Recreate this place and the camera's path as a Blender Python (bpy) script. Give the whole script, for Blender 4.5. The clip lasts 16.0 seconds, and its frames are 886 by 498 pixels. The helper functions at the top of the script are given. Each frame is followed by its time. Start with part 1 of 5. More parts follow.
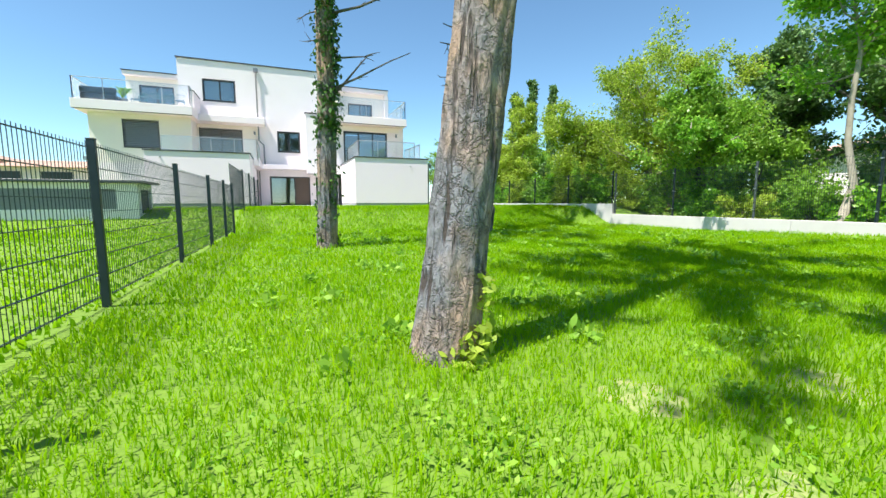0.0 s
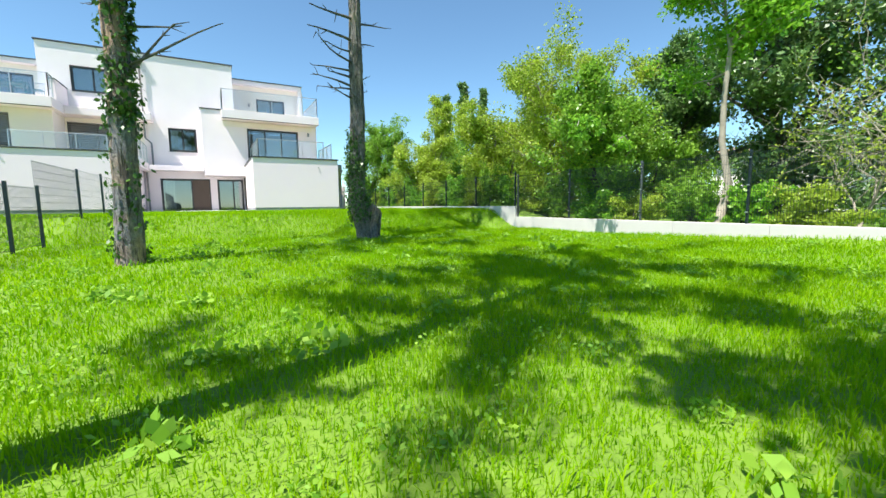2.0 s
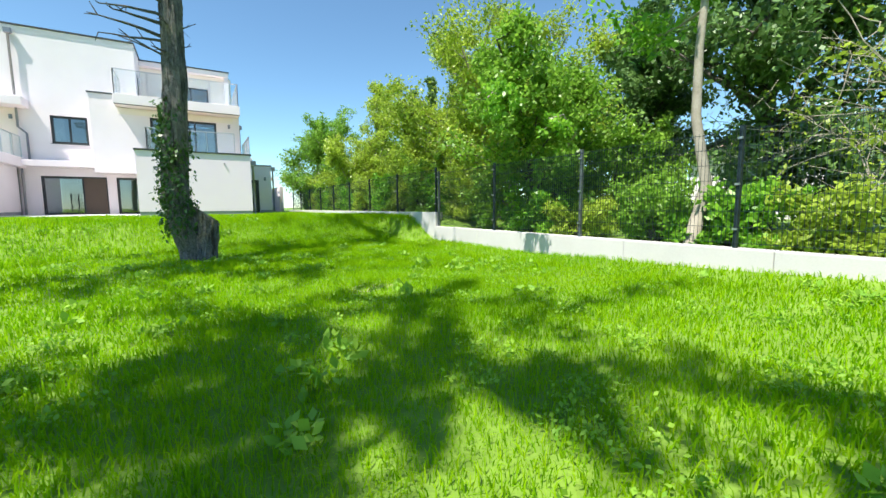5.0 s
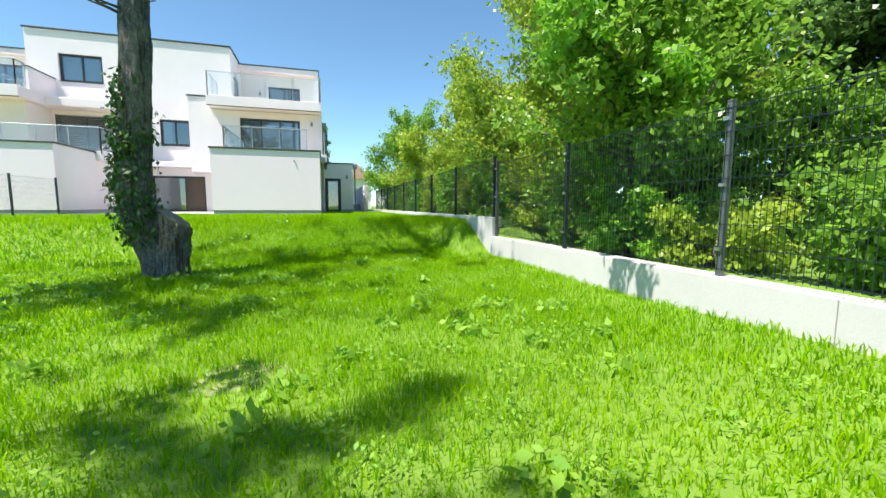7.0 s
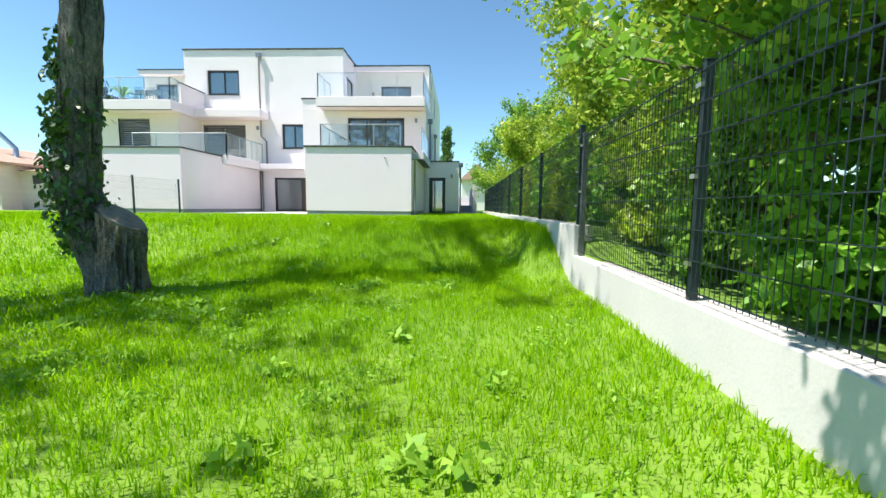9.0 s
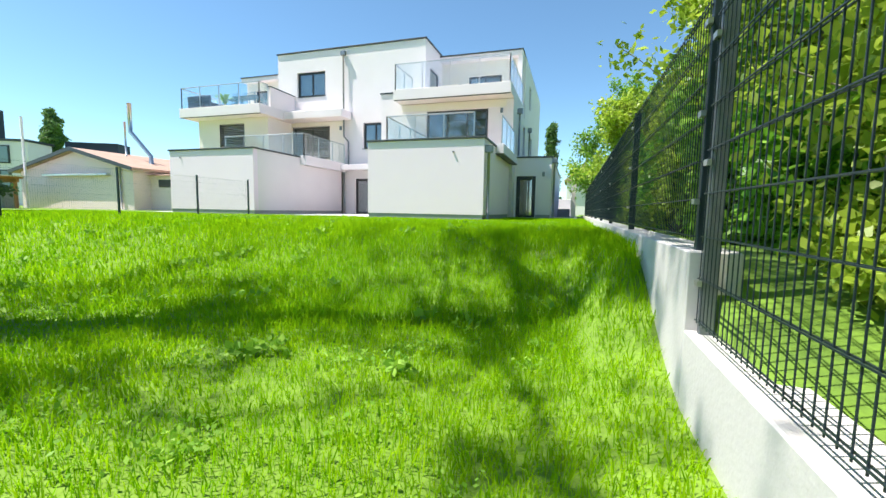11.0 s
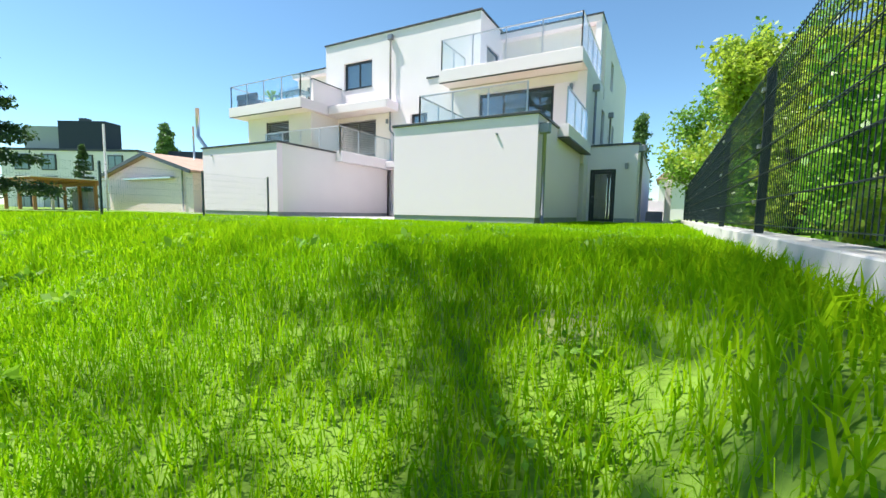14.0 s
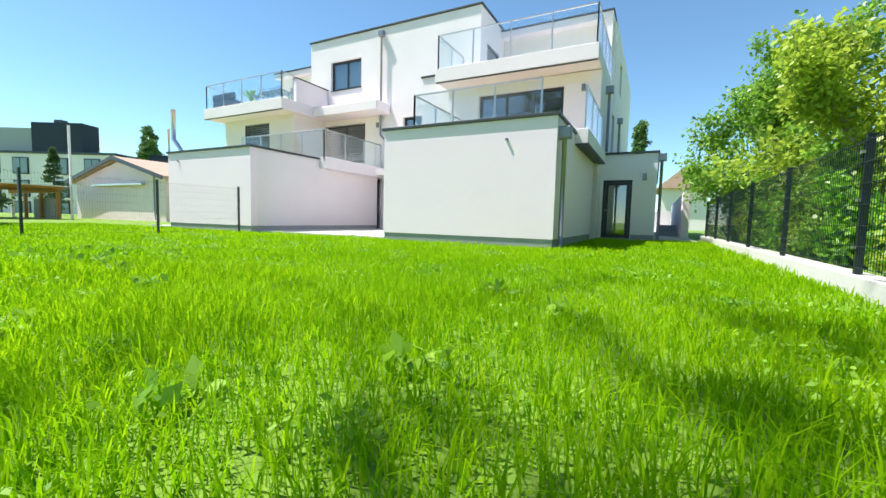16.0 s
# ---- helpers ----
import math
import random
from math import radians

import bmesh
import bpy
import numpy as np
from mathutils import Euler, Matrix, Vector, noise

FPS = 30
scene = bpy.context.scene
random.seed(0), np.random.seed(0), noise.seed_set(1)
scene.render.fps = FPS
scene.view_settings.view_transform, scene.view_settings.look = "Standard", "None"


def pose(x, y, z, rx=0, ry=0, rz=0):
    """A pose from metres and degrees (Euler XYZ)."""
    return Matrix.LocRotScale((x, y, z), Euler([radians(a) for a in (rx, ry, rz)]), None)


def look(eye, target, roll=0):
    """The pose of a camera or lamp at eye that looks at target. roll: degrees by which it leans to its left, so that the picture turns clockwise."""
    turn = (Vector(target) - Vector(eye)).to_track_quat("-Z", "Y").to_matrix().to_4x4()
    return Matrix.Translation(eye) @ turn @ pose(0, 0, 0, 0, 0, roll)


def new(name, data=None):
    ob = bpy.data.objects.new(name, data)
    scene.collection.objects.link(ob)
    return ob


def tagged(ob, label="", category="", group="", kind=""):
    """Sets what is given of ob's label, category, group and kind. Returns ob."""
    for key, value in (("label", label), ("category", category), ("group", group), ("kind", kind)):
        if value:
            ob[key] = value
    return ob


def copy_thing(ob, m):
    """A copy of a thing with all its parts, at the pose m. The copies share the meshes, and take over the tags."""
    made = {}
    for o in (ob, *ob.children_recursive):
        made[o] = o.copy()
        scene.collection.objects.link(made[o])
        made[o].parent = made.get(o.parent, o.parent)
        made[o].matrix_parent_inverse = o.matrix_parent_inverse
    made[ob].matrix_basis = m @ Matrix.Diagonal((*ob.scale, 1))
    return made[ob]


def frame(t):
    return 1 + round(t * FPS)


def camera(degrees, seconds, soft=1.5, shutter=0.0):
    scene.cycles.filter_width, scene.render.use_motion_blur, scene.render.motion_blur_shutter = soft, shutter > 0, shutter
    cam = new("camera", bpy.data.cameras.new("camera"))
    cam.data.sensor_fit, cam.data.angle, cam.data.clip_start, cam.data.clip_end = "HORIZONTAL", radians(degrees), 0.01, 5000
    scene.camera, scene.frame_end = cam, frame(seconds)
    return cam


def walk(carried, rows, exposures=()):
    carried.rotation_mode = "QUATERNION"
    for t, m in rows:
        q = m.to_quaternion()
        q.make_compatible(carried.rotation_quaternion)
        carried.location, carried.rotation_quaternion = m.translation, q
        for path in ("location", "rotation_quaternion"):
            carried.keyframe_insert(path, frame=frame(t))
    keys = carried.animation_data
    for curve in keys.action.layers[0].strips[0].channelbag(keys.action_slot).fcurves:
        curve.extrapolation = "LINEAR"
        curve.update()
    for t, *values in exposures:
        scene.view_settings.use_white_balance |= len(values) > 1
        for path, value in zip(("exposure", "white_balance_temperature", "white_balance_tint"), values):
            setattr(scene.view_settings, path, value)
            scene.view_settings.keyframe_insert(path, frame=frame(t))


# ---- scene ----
cam = camera(95.2, 16.0)
PATH = [
    (0, (0.08, -0.093, 0.991), (0.819, 1.751, 0.761), -0.1),
    (0.5, (0.555, -0.03, 0.992), (1.31, 1.808, 0.768), -0.2),
    (1, (1.11, 0.035, 1.016), (1.909, 1.856, 0.795), -0.5),
    (1.5, (1.638, 0.044, 1.009), (2.511, 1.829, 0.788), -0.5),
    (2, (2.325, 0.256, 0.993), (3.298, 1.99, 0.776), -0.6),
    (2.5, (3.068, 0.503, 0.975), (4.128, 2.185, 0.761), -0.2),
    (3, (3.752, 0.733, 0.983), (4.856, 2.387, 0.769), -0.2),
    (3.5, (4.419, 0.939, 0.995), (5.537, 2.583, 0.781), -0.2),
    (4, (5.035, 1.302, 1.021), (6.135, 2.959, 0.81), -0.3),
    (6.5, (8.22, 3.701, 1.148), (8.962, 5.547, 0.937), 0.0),
    (7, (8.82, 4.349, 1.15), (9.378, 6.258, 0.94), 0.2),
    (7.5, (9.378, 4.957, 1.146), (9.761, 6.909, 0.938), 0.3),
    (8, (9.844, 5.597, 1.127), (10.073, 7.573, 0.919), 0.3),
    (8.5, (10.325, 6.27, 1.123), (10.398, 8.258, 0.919), 0.4),
    (9, (10.731, 6.931, 1.128), (10.649, 8.919, 0.924), 0.6),
    (11.5, (11.755, 10.683, 1.101), (11.03, 12.537, 0.91), 1.0),
    (12, (11.8, 11.284, 1.113), (10.955, 13.087, 0.922), 1.0),
    (12.5, (11.813, 11.91, 1.063), (10.878, 13.668, 0.875), 1.1),
    (13, (11.739, 12.522, 1.042), (10.754, 14.253, 0.858), 1.0),
    (13.5, (11.703, 13.085, 1.032), (10.711, 14.812, 0.85), 1.1),
    (14, (11.645, 13.577, 1.036), (10.689, 15.325, 0.857), 1.1),
    (14.5, (11.508, 14.023, 1.081), (10.593, 15.793, 0.909), 1.2),
    (15, (11.281, 14.42, 1.169), (10.384, 16.2, 1.005), 1.2),
    (15.5, (10.957, 14.745, 1.265), (10.052, 16.522, 1.108), 1.3),
    (16, (10.604, 15.085, 1.345), (9.685, 16.855, 1.195), 1.4),
]
walk(cam, [(t, look(eye, target, roll)) for t, eye, target, roll in PATH])


# ---- world and sun ----
w = bpy.data.worlds.new("sky")
scene.world = w
w.use_nodes = True
nt = w.node_tree
sky = nt.nodes.new("ShaderNodeTexSky")
sky.sky_type, sky.sun_disc = "NISHITA", False
sky.sun_elevation, sky.sun_rotation = radians(63), radians(250)
sky.altitude = 1200
sky.air_density, sky.dust_density, sky.ozone_density = 1.0, 0.0, 2.0
nt.nodes["Background"].inputs[1].default_value = 0.107
tint = nt.nodes.new("ShaderNodeMix")
tint.data_type, tint.blend_type = "RGBA", "MULTIPLY"
tint.inputs[0].default_value, tint.inputs[7].default_value = 1.0, (0.80, 0.99, 0.98, 1)
nt.links.new(sky.outputs[0], tint.inputs[6])
nt.links.new(tint.outputs[2], nt.nodes["Background"].inputs[0])
sun = bpy.data.lights.new("sun", "SUN")
sun.energy, sun.angle, sun.color = 4.5, radians(0.55), (1.0, 0.96, 0.88)
new("sun", sun).matrix_world = look((-4.27, -1.58, 8.91), (0, 0, 0))
scene.view_settings.exposure = 1.06


# ---- materials ----
def material(name, col, rough=0.6, metal=0.0, dark=None, scale=8.0, fine=60.0, bump=0.0, amount=0.5, island=0.0,
             through_light=0.0, stretch=(1, 1, 1), coat=0.0, gloss=0.5):
    """A surface with variation at two scales between col and dark, and fine relief."""
    m = bpy.data.materials.new(name)
    m.use_nodes = True
    t = m.node_tree
    b = t.nodes["Principled BSDF"]
    b.inputs["Roughness"].default_value, b.inputs["Metallic"].default_value = rough, metal
    b.inputs["Specular IOR Level"].default_value = gloss
    if coat:
        b.inputs["Coat Weight"].default_value = coat
    dark = dark or tuple(c * 0.8 for c in col)
    co = t.nodes.new("ShaderNodeTexCoord")
    mp = t.nodes.new("ShaderNodeMapping")
    mp.inputs["Scale"].default_value = stretch
    t.links.new(co.outputs["Object"], mp.inputs[0])
    n1, n2 = t.nodes.new("ShaderNodeTexNoise"), t.nodes.new("ShaderNodeTexNoise")
    n1.inputs["Scale"].default_value, n2.inputs["Scale"].default_value = scale, fine
    n1.inputs["Detail"].default_value, n2.inputs["Detail"].default_value = 3, 2
    for n in (n1, n2):
        t.links.new(mp.outputs[0], n.inputs["Vector"])
    ad = t.nodes.new("ShaderNodeMath")
    ad.operation = "MULTIPLY_ADD"
    t.links.new(n1.outputs[0], ad.inputs[0])
    ad.inputs[1].default_value = 0.65
    hv = t.nodes.new("ShaderNodeMath")
    hv.operation = "MULTIPLY"
    t.links.new(n2.outputs[0], hv.inputs[0])
    hv.inputs[1].default_value = 0.35
    t.links.new(hv.outputs[0], ad.inputs[2])
    src = ad.outputs[0]
    if island:
        g = t.nodes.new("ShaderNodeNewGeometry")
        a2 = t.nodes.new("ShaderNodeMix")
        a2.inputs[0].default_value = island
        t.links.new(src, a2.inputs[2])
        t.links.new(g.outputs["Random Per Island"], a2.inputs[3])
        src = a2.outputs[0]
    mr = t.nodes.new("ShaderNodeMapRange")
    mr.inputs[1].default_value, mr.inputs[2].default_value = 0.5 - amount / 2, 0.5 + amount / 2
    t.links.new(src, mr.inputs[0])
    mx = t.nodes.new("ShaderNodeMix")
    mx.data_type = "RGBA"
    mx.inputs[6].default_value, mx.inputs[7].default_value = (*dark, 1), (*col, 1)
    t.links.new(mr.outputs[0], mx.inputs[0])
    t.links.new(mx.outputs[2], b.inputs["Base Color"])
    if bump:
        bp = t.nodes.new("ShaderNodeBump")
        bp.inputs["Strength"].default_value, bp.inputs["Distance"].default_value = 0.8, bump
        t.links.new(ad.outputs[0], bp.inputs["Height"])
        t.links.new(bp.outputs[0], b.inputs["Normal"])
    if through_light:
        tr = t.nodes.new("ShaderNodeBsdfTranslucent")
        t.links.new(mx.outputs[2], tr.inputs[0])
        ms = t.nodes.new("ShaderNodeMixShader")
        ms.inputs[0].default_value = through_light
        t.links.new(b.outputs[0], ms.inputs[1])
        t.links.new(tr.outputs[0], ms.inputs[2])
        t.links.new(ms.outputs[0], t.nodes["Material Output"].inputs[0])
    return m


def glass_material(name, tint=(0.9, 0.97, 0.95), frost=0.0, shine=0.05):
    m = bpy.data.materials.new(name)
    m.use_nodes = True
    t = m.node_tree
    out = t.nodes["Material Output"]
    t.nodes.remove(t.nodes["Principled BSDF"])
    tr, gl = t.nodes.new("ShaderNodeBsdfTransparent"), t.nodes.new("ShaderNodeBsdfGlossy")
    tr.inputs[0].default_value = (*tint, 1)
    gl.inputs["Roughness"].default_value = 0.01
    gl.inputs[0].default_value = (1, 1, 1, 1)
    lw = t.nodes.new("ShaderNodeLayerWeight")
    lw.inputs[0].default_value = 0.5
    pw = t.nodes.new("ShaderNodeMath")
    pw.operation = "POWER"
    pw.inputs[1].default_value = 4.0
    t.links.new(lw.outputs["Facing"], pw.inputs[0])
    fr = t.nodes.new("ShaderNodeMath")
    fr.operation = "MULTIPLY_ADD"
    fr.inputs[1].default_value, fr.inputs[2].default_value = 0.85, shine
    t.links.new(pw.outputs[0], fr.inputs[0])
    mx = t.nodes.new("ShaderNodeMixShader")
    t.links.new(fr.outputs[0], mx.inputs[0])
    t.links.new(tr.outputs[0], mx.inputs[1])
    t.links.new(gl.outputs[0], mx.inputs[2])
    last = mx
    if frost:
        df = t.nodes.new("ShaderNodeBsdfTranslucent")
        df.inputs[0].default_value = (0.75, 0.85, 0.83, 1)
        m2 = t.nodes.new("ShaderNodeMixShader")
        m2.inputs[0].default_value = frost
        t.links.new(mx.outputs[0], m2.inputs[1])
        t.links.new(df.outputs[0], m2.inputs[2])
        last = m2
    t.links.new(last.outputs[0], out.inputs[0])
    return m


M_WALL = material("white_render", (0.88, 0.80, 0.82), 0.9, dark=(0.83, 0.75, 0.77), scale=0.9, fine=90, bump=0.004)
# Copy of the white render, tinted pink to cancel green light off the grass.
M_WALLBOUNCE = material("bounce_balanced_render", (0.97, 0.80, 0.92), 0.9, dark=(0.93, 0.76, 0.88), scale=0.7, fine=90, bump=0.005)
# White render with the warm bounce light of shaded walls put into its colour.
M_WARMSHADE = material("warm_shade_render", (0.86, 0.79, 0.72), 0.9, dark=(0.82, 0.75, 0.68), scale=0.9, fine=90, bump=0.004)
M_PLINTH = material("grey_plinth", (0.36, 0.37, 0.38), 0.85, dark=(0.28, 0.29, 0.30), scale=3, fine=90, bump=0.004)
M_COPING = material("dark_metal_coping", (0.08, 0.085, 0.09), 0.45, 0.6)
M_FRAME = material("anthracite_frame", (0.045, 0.048, 0.052), 0.4, 0.2)
M_SLATS = material("aluminium_blind", (0.42, 0.41, 0.39), 0.45, 0.3)
M_PIPE = material("zinc_pipe", (0.30, 0.30, 0.31), 0.4, 0.8, scale=5)
M_STEEL = material("stainless_rail", (0.55, 0.57, 0.58), 0.3, 0.9)
M_GLASS = glass_material("window_glass", (0.72, 0.78, 0.80), 0.0, 0.16)
M_RAILGLASS = glass_material("railing_glass", (0.94, 0.975, 0.98), 0.03, 0.05)
M_CURTAIN = material("curtain", (0.75, 0.75, 0.73), 0.9)
M_ROOM = material("room_plaster", (0.62, 0.61, 0.58), 0.9)
M_WOOD = material("brown_door_panel", (0.10, 0.065, 0.045), 0.5, scale=3, fine=40, stretch=(8, 8, 0.6))
M_CONCRETE = material("pale_concrete", (0.62, 0.585, 0.575), 0.9, dark=(0.50, 0.475, 0.465), scale=1.6, fine=45, bump=0.006, amount=0.6)
M_DECK = material("warm_deck_boards", (0.55, 0.43, 0.30), 0.8, scale=3, fine=30)
M_EARTH = material("dry_earth", (0.40, 0.36, 0.17), 0.95, dark=(0.13, 0.26, 0.03), scale=9, fine=50, bump=0.02)
M_PAVING = material("pale_paving", (0.55, 0.54, 0.52), 0.9, dark=(0.45, 0.44, 0.42), scale=2, fine=50, bump=0.003)
M_FENCE = material("anthracite_fence", (0.025, 0.042, 0.052), 0.4, 0.3)
M_FENCE2 = material("grey_post", (0.20, 0.22, 0.24), 0.45, 0.6)
M_CLIP = material("steel_clip", (0.6, 0.6, 0.6), 0.35, 0.9)
M_BARK = material("pine_bark", (0.30, 0.245, 0.20), 0.95, dark=(0.07, 0.055, 0.045), scale=7, fine=34, bump=0.05, amount=0.42, stretch=(2.6, 2.6, 0.55))


def bark_material(name, warm, grey, crack):
    """Mottled scaly bark with a few long dark furrows."""
    m = bpy.data.materials.new(name)
    m.use_nodes = True
    t = m.node_tree
    b = t.nodes["Principled BSDF"]
    b.inputs["Roughness"].default_value = 0.95
    co = t.nodes.new("ShaderNodeTexCoord")

    def nz(scale, detail, stretch):
        mp = t.nodes.new("ShaderNodeMapping")
        mp.inputs["Scale"].default_value = stretch
        t.links.new(co.outputs["Object"], mp.inputs[0])
        n = t.nodes.new("ShaderNodeTexNoise")
        n.inputs["Scale"].default_value, n.inputs["Detail"].default_value = scale, detail
        n.inputs["Roughness"].default_value = 0.65
        t.links.new(mp.outputs[0], n.inputs["Vector"])
        return n.outputs[0]

    def ramp(src, lo, hi):
        mr = t.nodes.new("ShaderNodeMapRange")
        mr.inputs[1].default_value, mr.inputs[2].default_value = lo, hi
        t.links.new(src, mr.inputs[0])
        return mr.outputs[0]

    def mix(f, a, c):
        mx = t.nodes.new("ShaderNodeMix")
        mx.data_type = "RGBA"
        t.links.new(f, mx.inputs[0])
        for k, v in ((6, a), (7, c)):
            if isinstance(v, tuple):
                mx.inputs[k].default_value = (*v, 1)
            else:
                t.links.new(v, mx.inputs[k])
        return mx.outputs[2]

    patches = ramp(nz(1.6, 3, (1, 1, 0.8)), 0.42, 0.6)
    scales = ramp(nz(26, 5, (1, 1, 0.45)), 0.3, 0.62)
    furrow = ramp(nz(13, 3, (1, 1, 0.11)), 0.36, 0.44)
    vo = t.nodes.new("ShaderNodeTexVoronoi")
    vo.feature = "DISTANCE_TO_EDGE"
    vo.inputs["Scale"].default_value = 15
    vm = t.nodes.new("ShaderNodeMapping")
    vm.inputs["Scale"].default_value = (1, 1, 0.5)
    wob = t.nodes.new("ShaderNodeTexNoise")
    wob.inputs["Scale"].default_value, wob.inputs["Detail"].default_value = 9, 4
    t.links.new(co.outputs["Object"], wob.inputs["Vector"])
    sh = t.nodes.new("ShaderNodeMix")
    sh.data_type, sh.blend_type = "RGBA", "LINEAR_LIGHT"
    sh.inputs[0].default_value = 0.16
    t.links.new(co.outputs["Object"], sh.inputs[6])
    t.links.new(wob.outputs[1], sh.inputs[7])
    t.links.new(sh.outputs[2], vm.inputs[0])
    t.links.new(vm.outputs[0], vo.inputs["Vector"])
    plate = ramp(vo.outputs["Distance"], 0.0, 0.13)
    cut = t.nodes.new("ShaderNodeMath")
    cut.operation = "MAXIMUM"
    cut.use_clamp = True
    t.links.new(plate, cut.inputs[0])
    t.links.new(ramp(nz(5, 3, (1, 1, 0.5)), 0.42, 0.62), cut.inputs[1])
    base = mix(patches, grey, warm)
    dark = mix(patches, tuple(c * 0.42 for c in grey), tuple(c * 0.45 for c in warm))
    seam = t.nodes.new("ShaderNodeMath")
    seam.operation = "MULTIPLY"
    half = t.nodes.new("ShaderNodeMath")
    half.operation = "MULTIPLY_ADD"
    t.links.new(cut.outputs[0], half.inputs[0])
    half.inputs[1].default_value, half.inputs[2].default_value = 0.6, 0.4
    t.links.new(furrow, seam.inputs[0])
    t.links.new(half.outputs[0], seam.inputs[1])
    furrow = seam.outputs[0]
    col = mix(furrow, crack, mix(scales, dark, base))
    t.links.new(col, b.inputs["Base Color"])
    hh = t.nodes.new("ShaderNodeMath")
    hh.operation = "MULTIPLY_ADD"
    t.links.new(scales, hh.inputs[0])
    hh.inputs[1].default_value = 0.5
    t.links.new(furrow, hh.inputs[2])
    bp = t.nodes.new("ShaderNodeBump")
    bp.inputs["Strength"].default_value, bp.inputs["Distance"].default_value = 0.9, 0.022
    t.links.new(hh.outputs[0], bp.inputs["Height"])
    t.links.new(bp.outputs[0], b.inputs["Normal"])
    return m


M_PINE = bark_material("pine_bark_plates", (0.48, 0.33, 0.24), (0.25, 0.25, 0.27), (0.07, 0.055, 0.05))
M_PINEGREY = bark_material("grey_pine_bark_plates", (0.30, 0.26, 0.22), (0.21, 0.205, 0.20), (0.045, 0.04, 0.035))
M_BARKGREY = material("grey_bark", (0.17, 0.15, 0.13), 0.95, dark=(0.05, 0.042, 0.036), scale=8, fine=36, bump=0.04, amount=0.45, stretch=(2.6, 2.6, 0.55))
M_PALEBARK = material("pale_bark", (0.42, 0.38, 0.31), 0.9, dark=(0.22, 0.19, 0.15), scale=5, fine=40, bump=0.01)
M_CUT = material("cut_wood", (0.35, 0.30, 0.25), 0.9, dark=(0.14, 0.10, 0.08), scale=6, fine=50, bump=0.01)
M_TWIG = material("dead_branch", (0.10, 0.095, 0.09), 0.95, scale=10, bump=0.006)
M_SOIL = material("lawn_soil", (0.20, 0.32, 0.03), 0.95, dark=(0.11, 0.20, 0.02), scale=1.3, fine=26, bump=0.03, amount=0.5)
M_LITTER = material("rough_grass_ground", (0.20, 0.34, 0.03), 0.95, dark=(0.06, 0.12, 0.02), scale=1.5, fine=20, bump=0.03)
M_GRASS = material("grass_blade", (0.43, 0.62, 0.008), 0.7, dark=(0.13, 0.38, 0.004), scale=0.45, fine=5, amount=0.7, island=0.3, through_light=0.58, gloss=0.03)
M_LEAF = material("leaf_yellow_green", (0.54, 0.68, 0.07), 0.4, dark=(0.22, 0.32, 0.04), scale=0.8, fine=5, amount=0.8, island=0.6, through_light=0.5)
M_LEAFMID = material("leaf_mid_green", (0.34, 0.58, 0.06), 0.4, dark=(0.11, 0.24, 0.03), scale=0.8, fine=5, amount=0.8, island=0.6, through_light=0.48)
M_LEAFDARK = material("leaf_dark_green", (0.20, 0.34, 0.09), 0.35, dark=(0.05, 0.12, 0.03), scale=0.8, fine=5, amount=0.8, island=0.6, through_light=0.25)
M_WEED = material("weed_leaf", (0.38, 0.58, 0.06), 0.6, dark=(0.14, 0.34, 0.02), scale=1, fine=6, amount=0.8, island=0.6, through_light=0.4)
M_LEAFBRIGHT = material("leaf_bright_green", (0.36, 0.64, 0.05), 0.4, dark=(0.08, 0.28, 0.02), scale=0.8, fine=5, amount=0.8, island=0.6, through_light=0.5)
M_IVY = material("ivy_leaf", (0.10, 0.21, 0.03), 0.35, dark=(0.02, 0.065, 0.015), scale=3, fine=9, amount=0.8, island=0.6, through_light=0.2)
M_NEEDLE = material("pine_needles", (0.09, 0.16, 0.04), 0.6, dark=(0.04, 0.08, 0.03), scale=1, fine=9, amount=0.8, island=0.6, through_light=0.4)
M_TILE = material("terracotta_roof", (0.48, 0.33, 0.26), 0.85, dark=(0.36, 0.22, 0.16), scale=1.5, fine=12, bump=0.02)
M_BEIGE = material("beige_render", (0.93, 0.74, 0.75), 0.9, dark=(0.86, 0.68, 0.69), scale=0.8, fine=60, bump=0.004)
M_ORANGE = material("orange_timber", (0.50, 0.24, 0.09), 0.7, dark=(0.36, 0.15, 0.05), scale=2, fine=20, stretch=(1, 1, 6))
M_NAVY = material("dark_blue_cladding", (0.012, 0.022, 0.040), 0.6)
M_GREYCLAD = material("grey_cladding", (0.40, 0.42, 0.42), 0.7)
M_FARPANE = material("far_window_pane", (0.25, 0.33, 0.38), 0.1)
M_LOUVRE = material("grey_louvre", (0.28, 0.29, 0.31), 0.5, 0.4)


# ---- builders ----
def add_box(bm, x0, x1, y0, y1, z0, z1, bevel=0.0):
    m = Matrix.Translation(((x0 + x1) / 2, (y0 + y1) / 2, (z0 + z1) / 2)) @ Matrix.Diagonal((x1 - x0, y1 - y0, z1 - z0, 1))
    made = bmesh.ops.create_cube(bm, size=1, matrix=m)
    if bevel:
        edges = list({e for v in made["verts"] for e in v.link_edges})
        bmesh.ops.bevel(bm, geom=edges, offset=bevel, segments=1, affect="EDGES")


def thing(name, x=0.0, y=0.0, z=0.0, label="", category="", group="", kind=""):
    ob = new(name)
    ob.location = (x, y, z)
    ob.empty_display_size = 0.2
    return tagged(ob, label, category, group, kind)


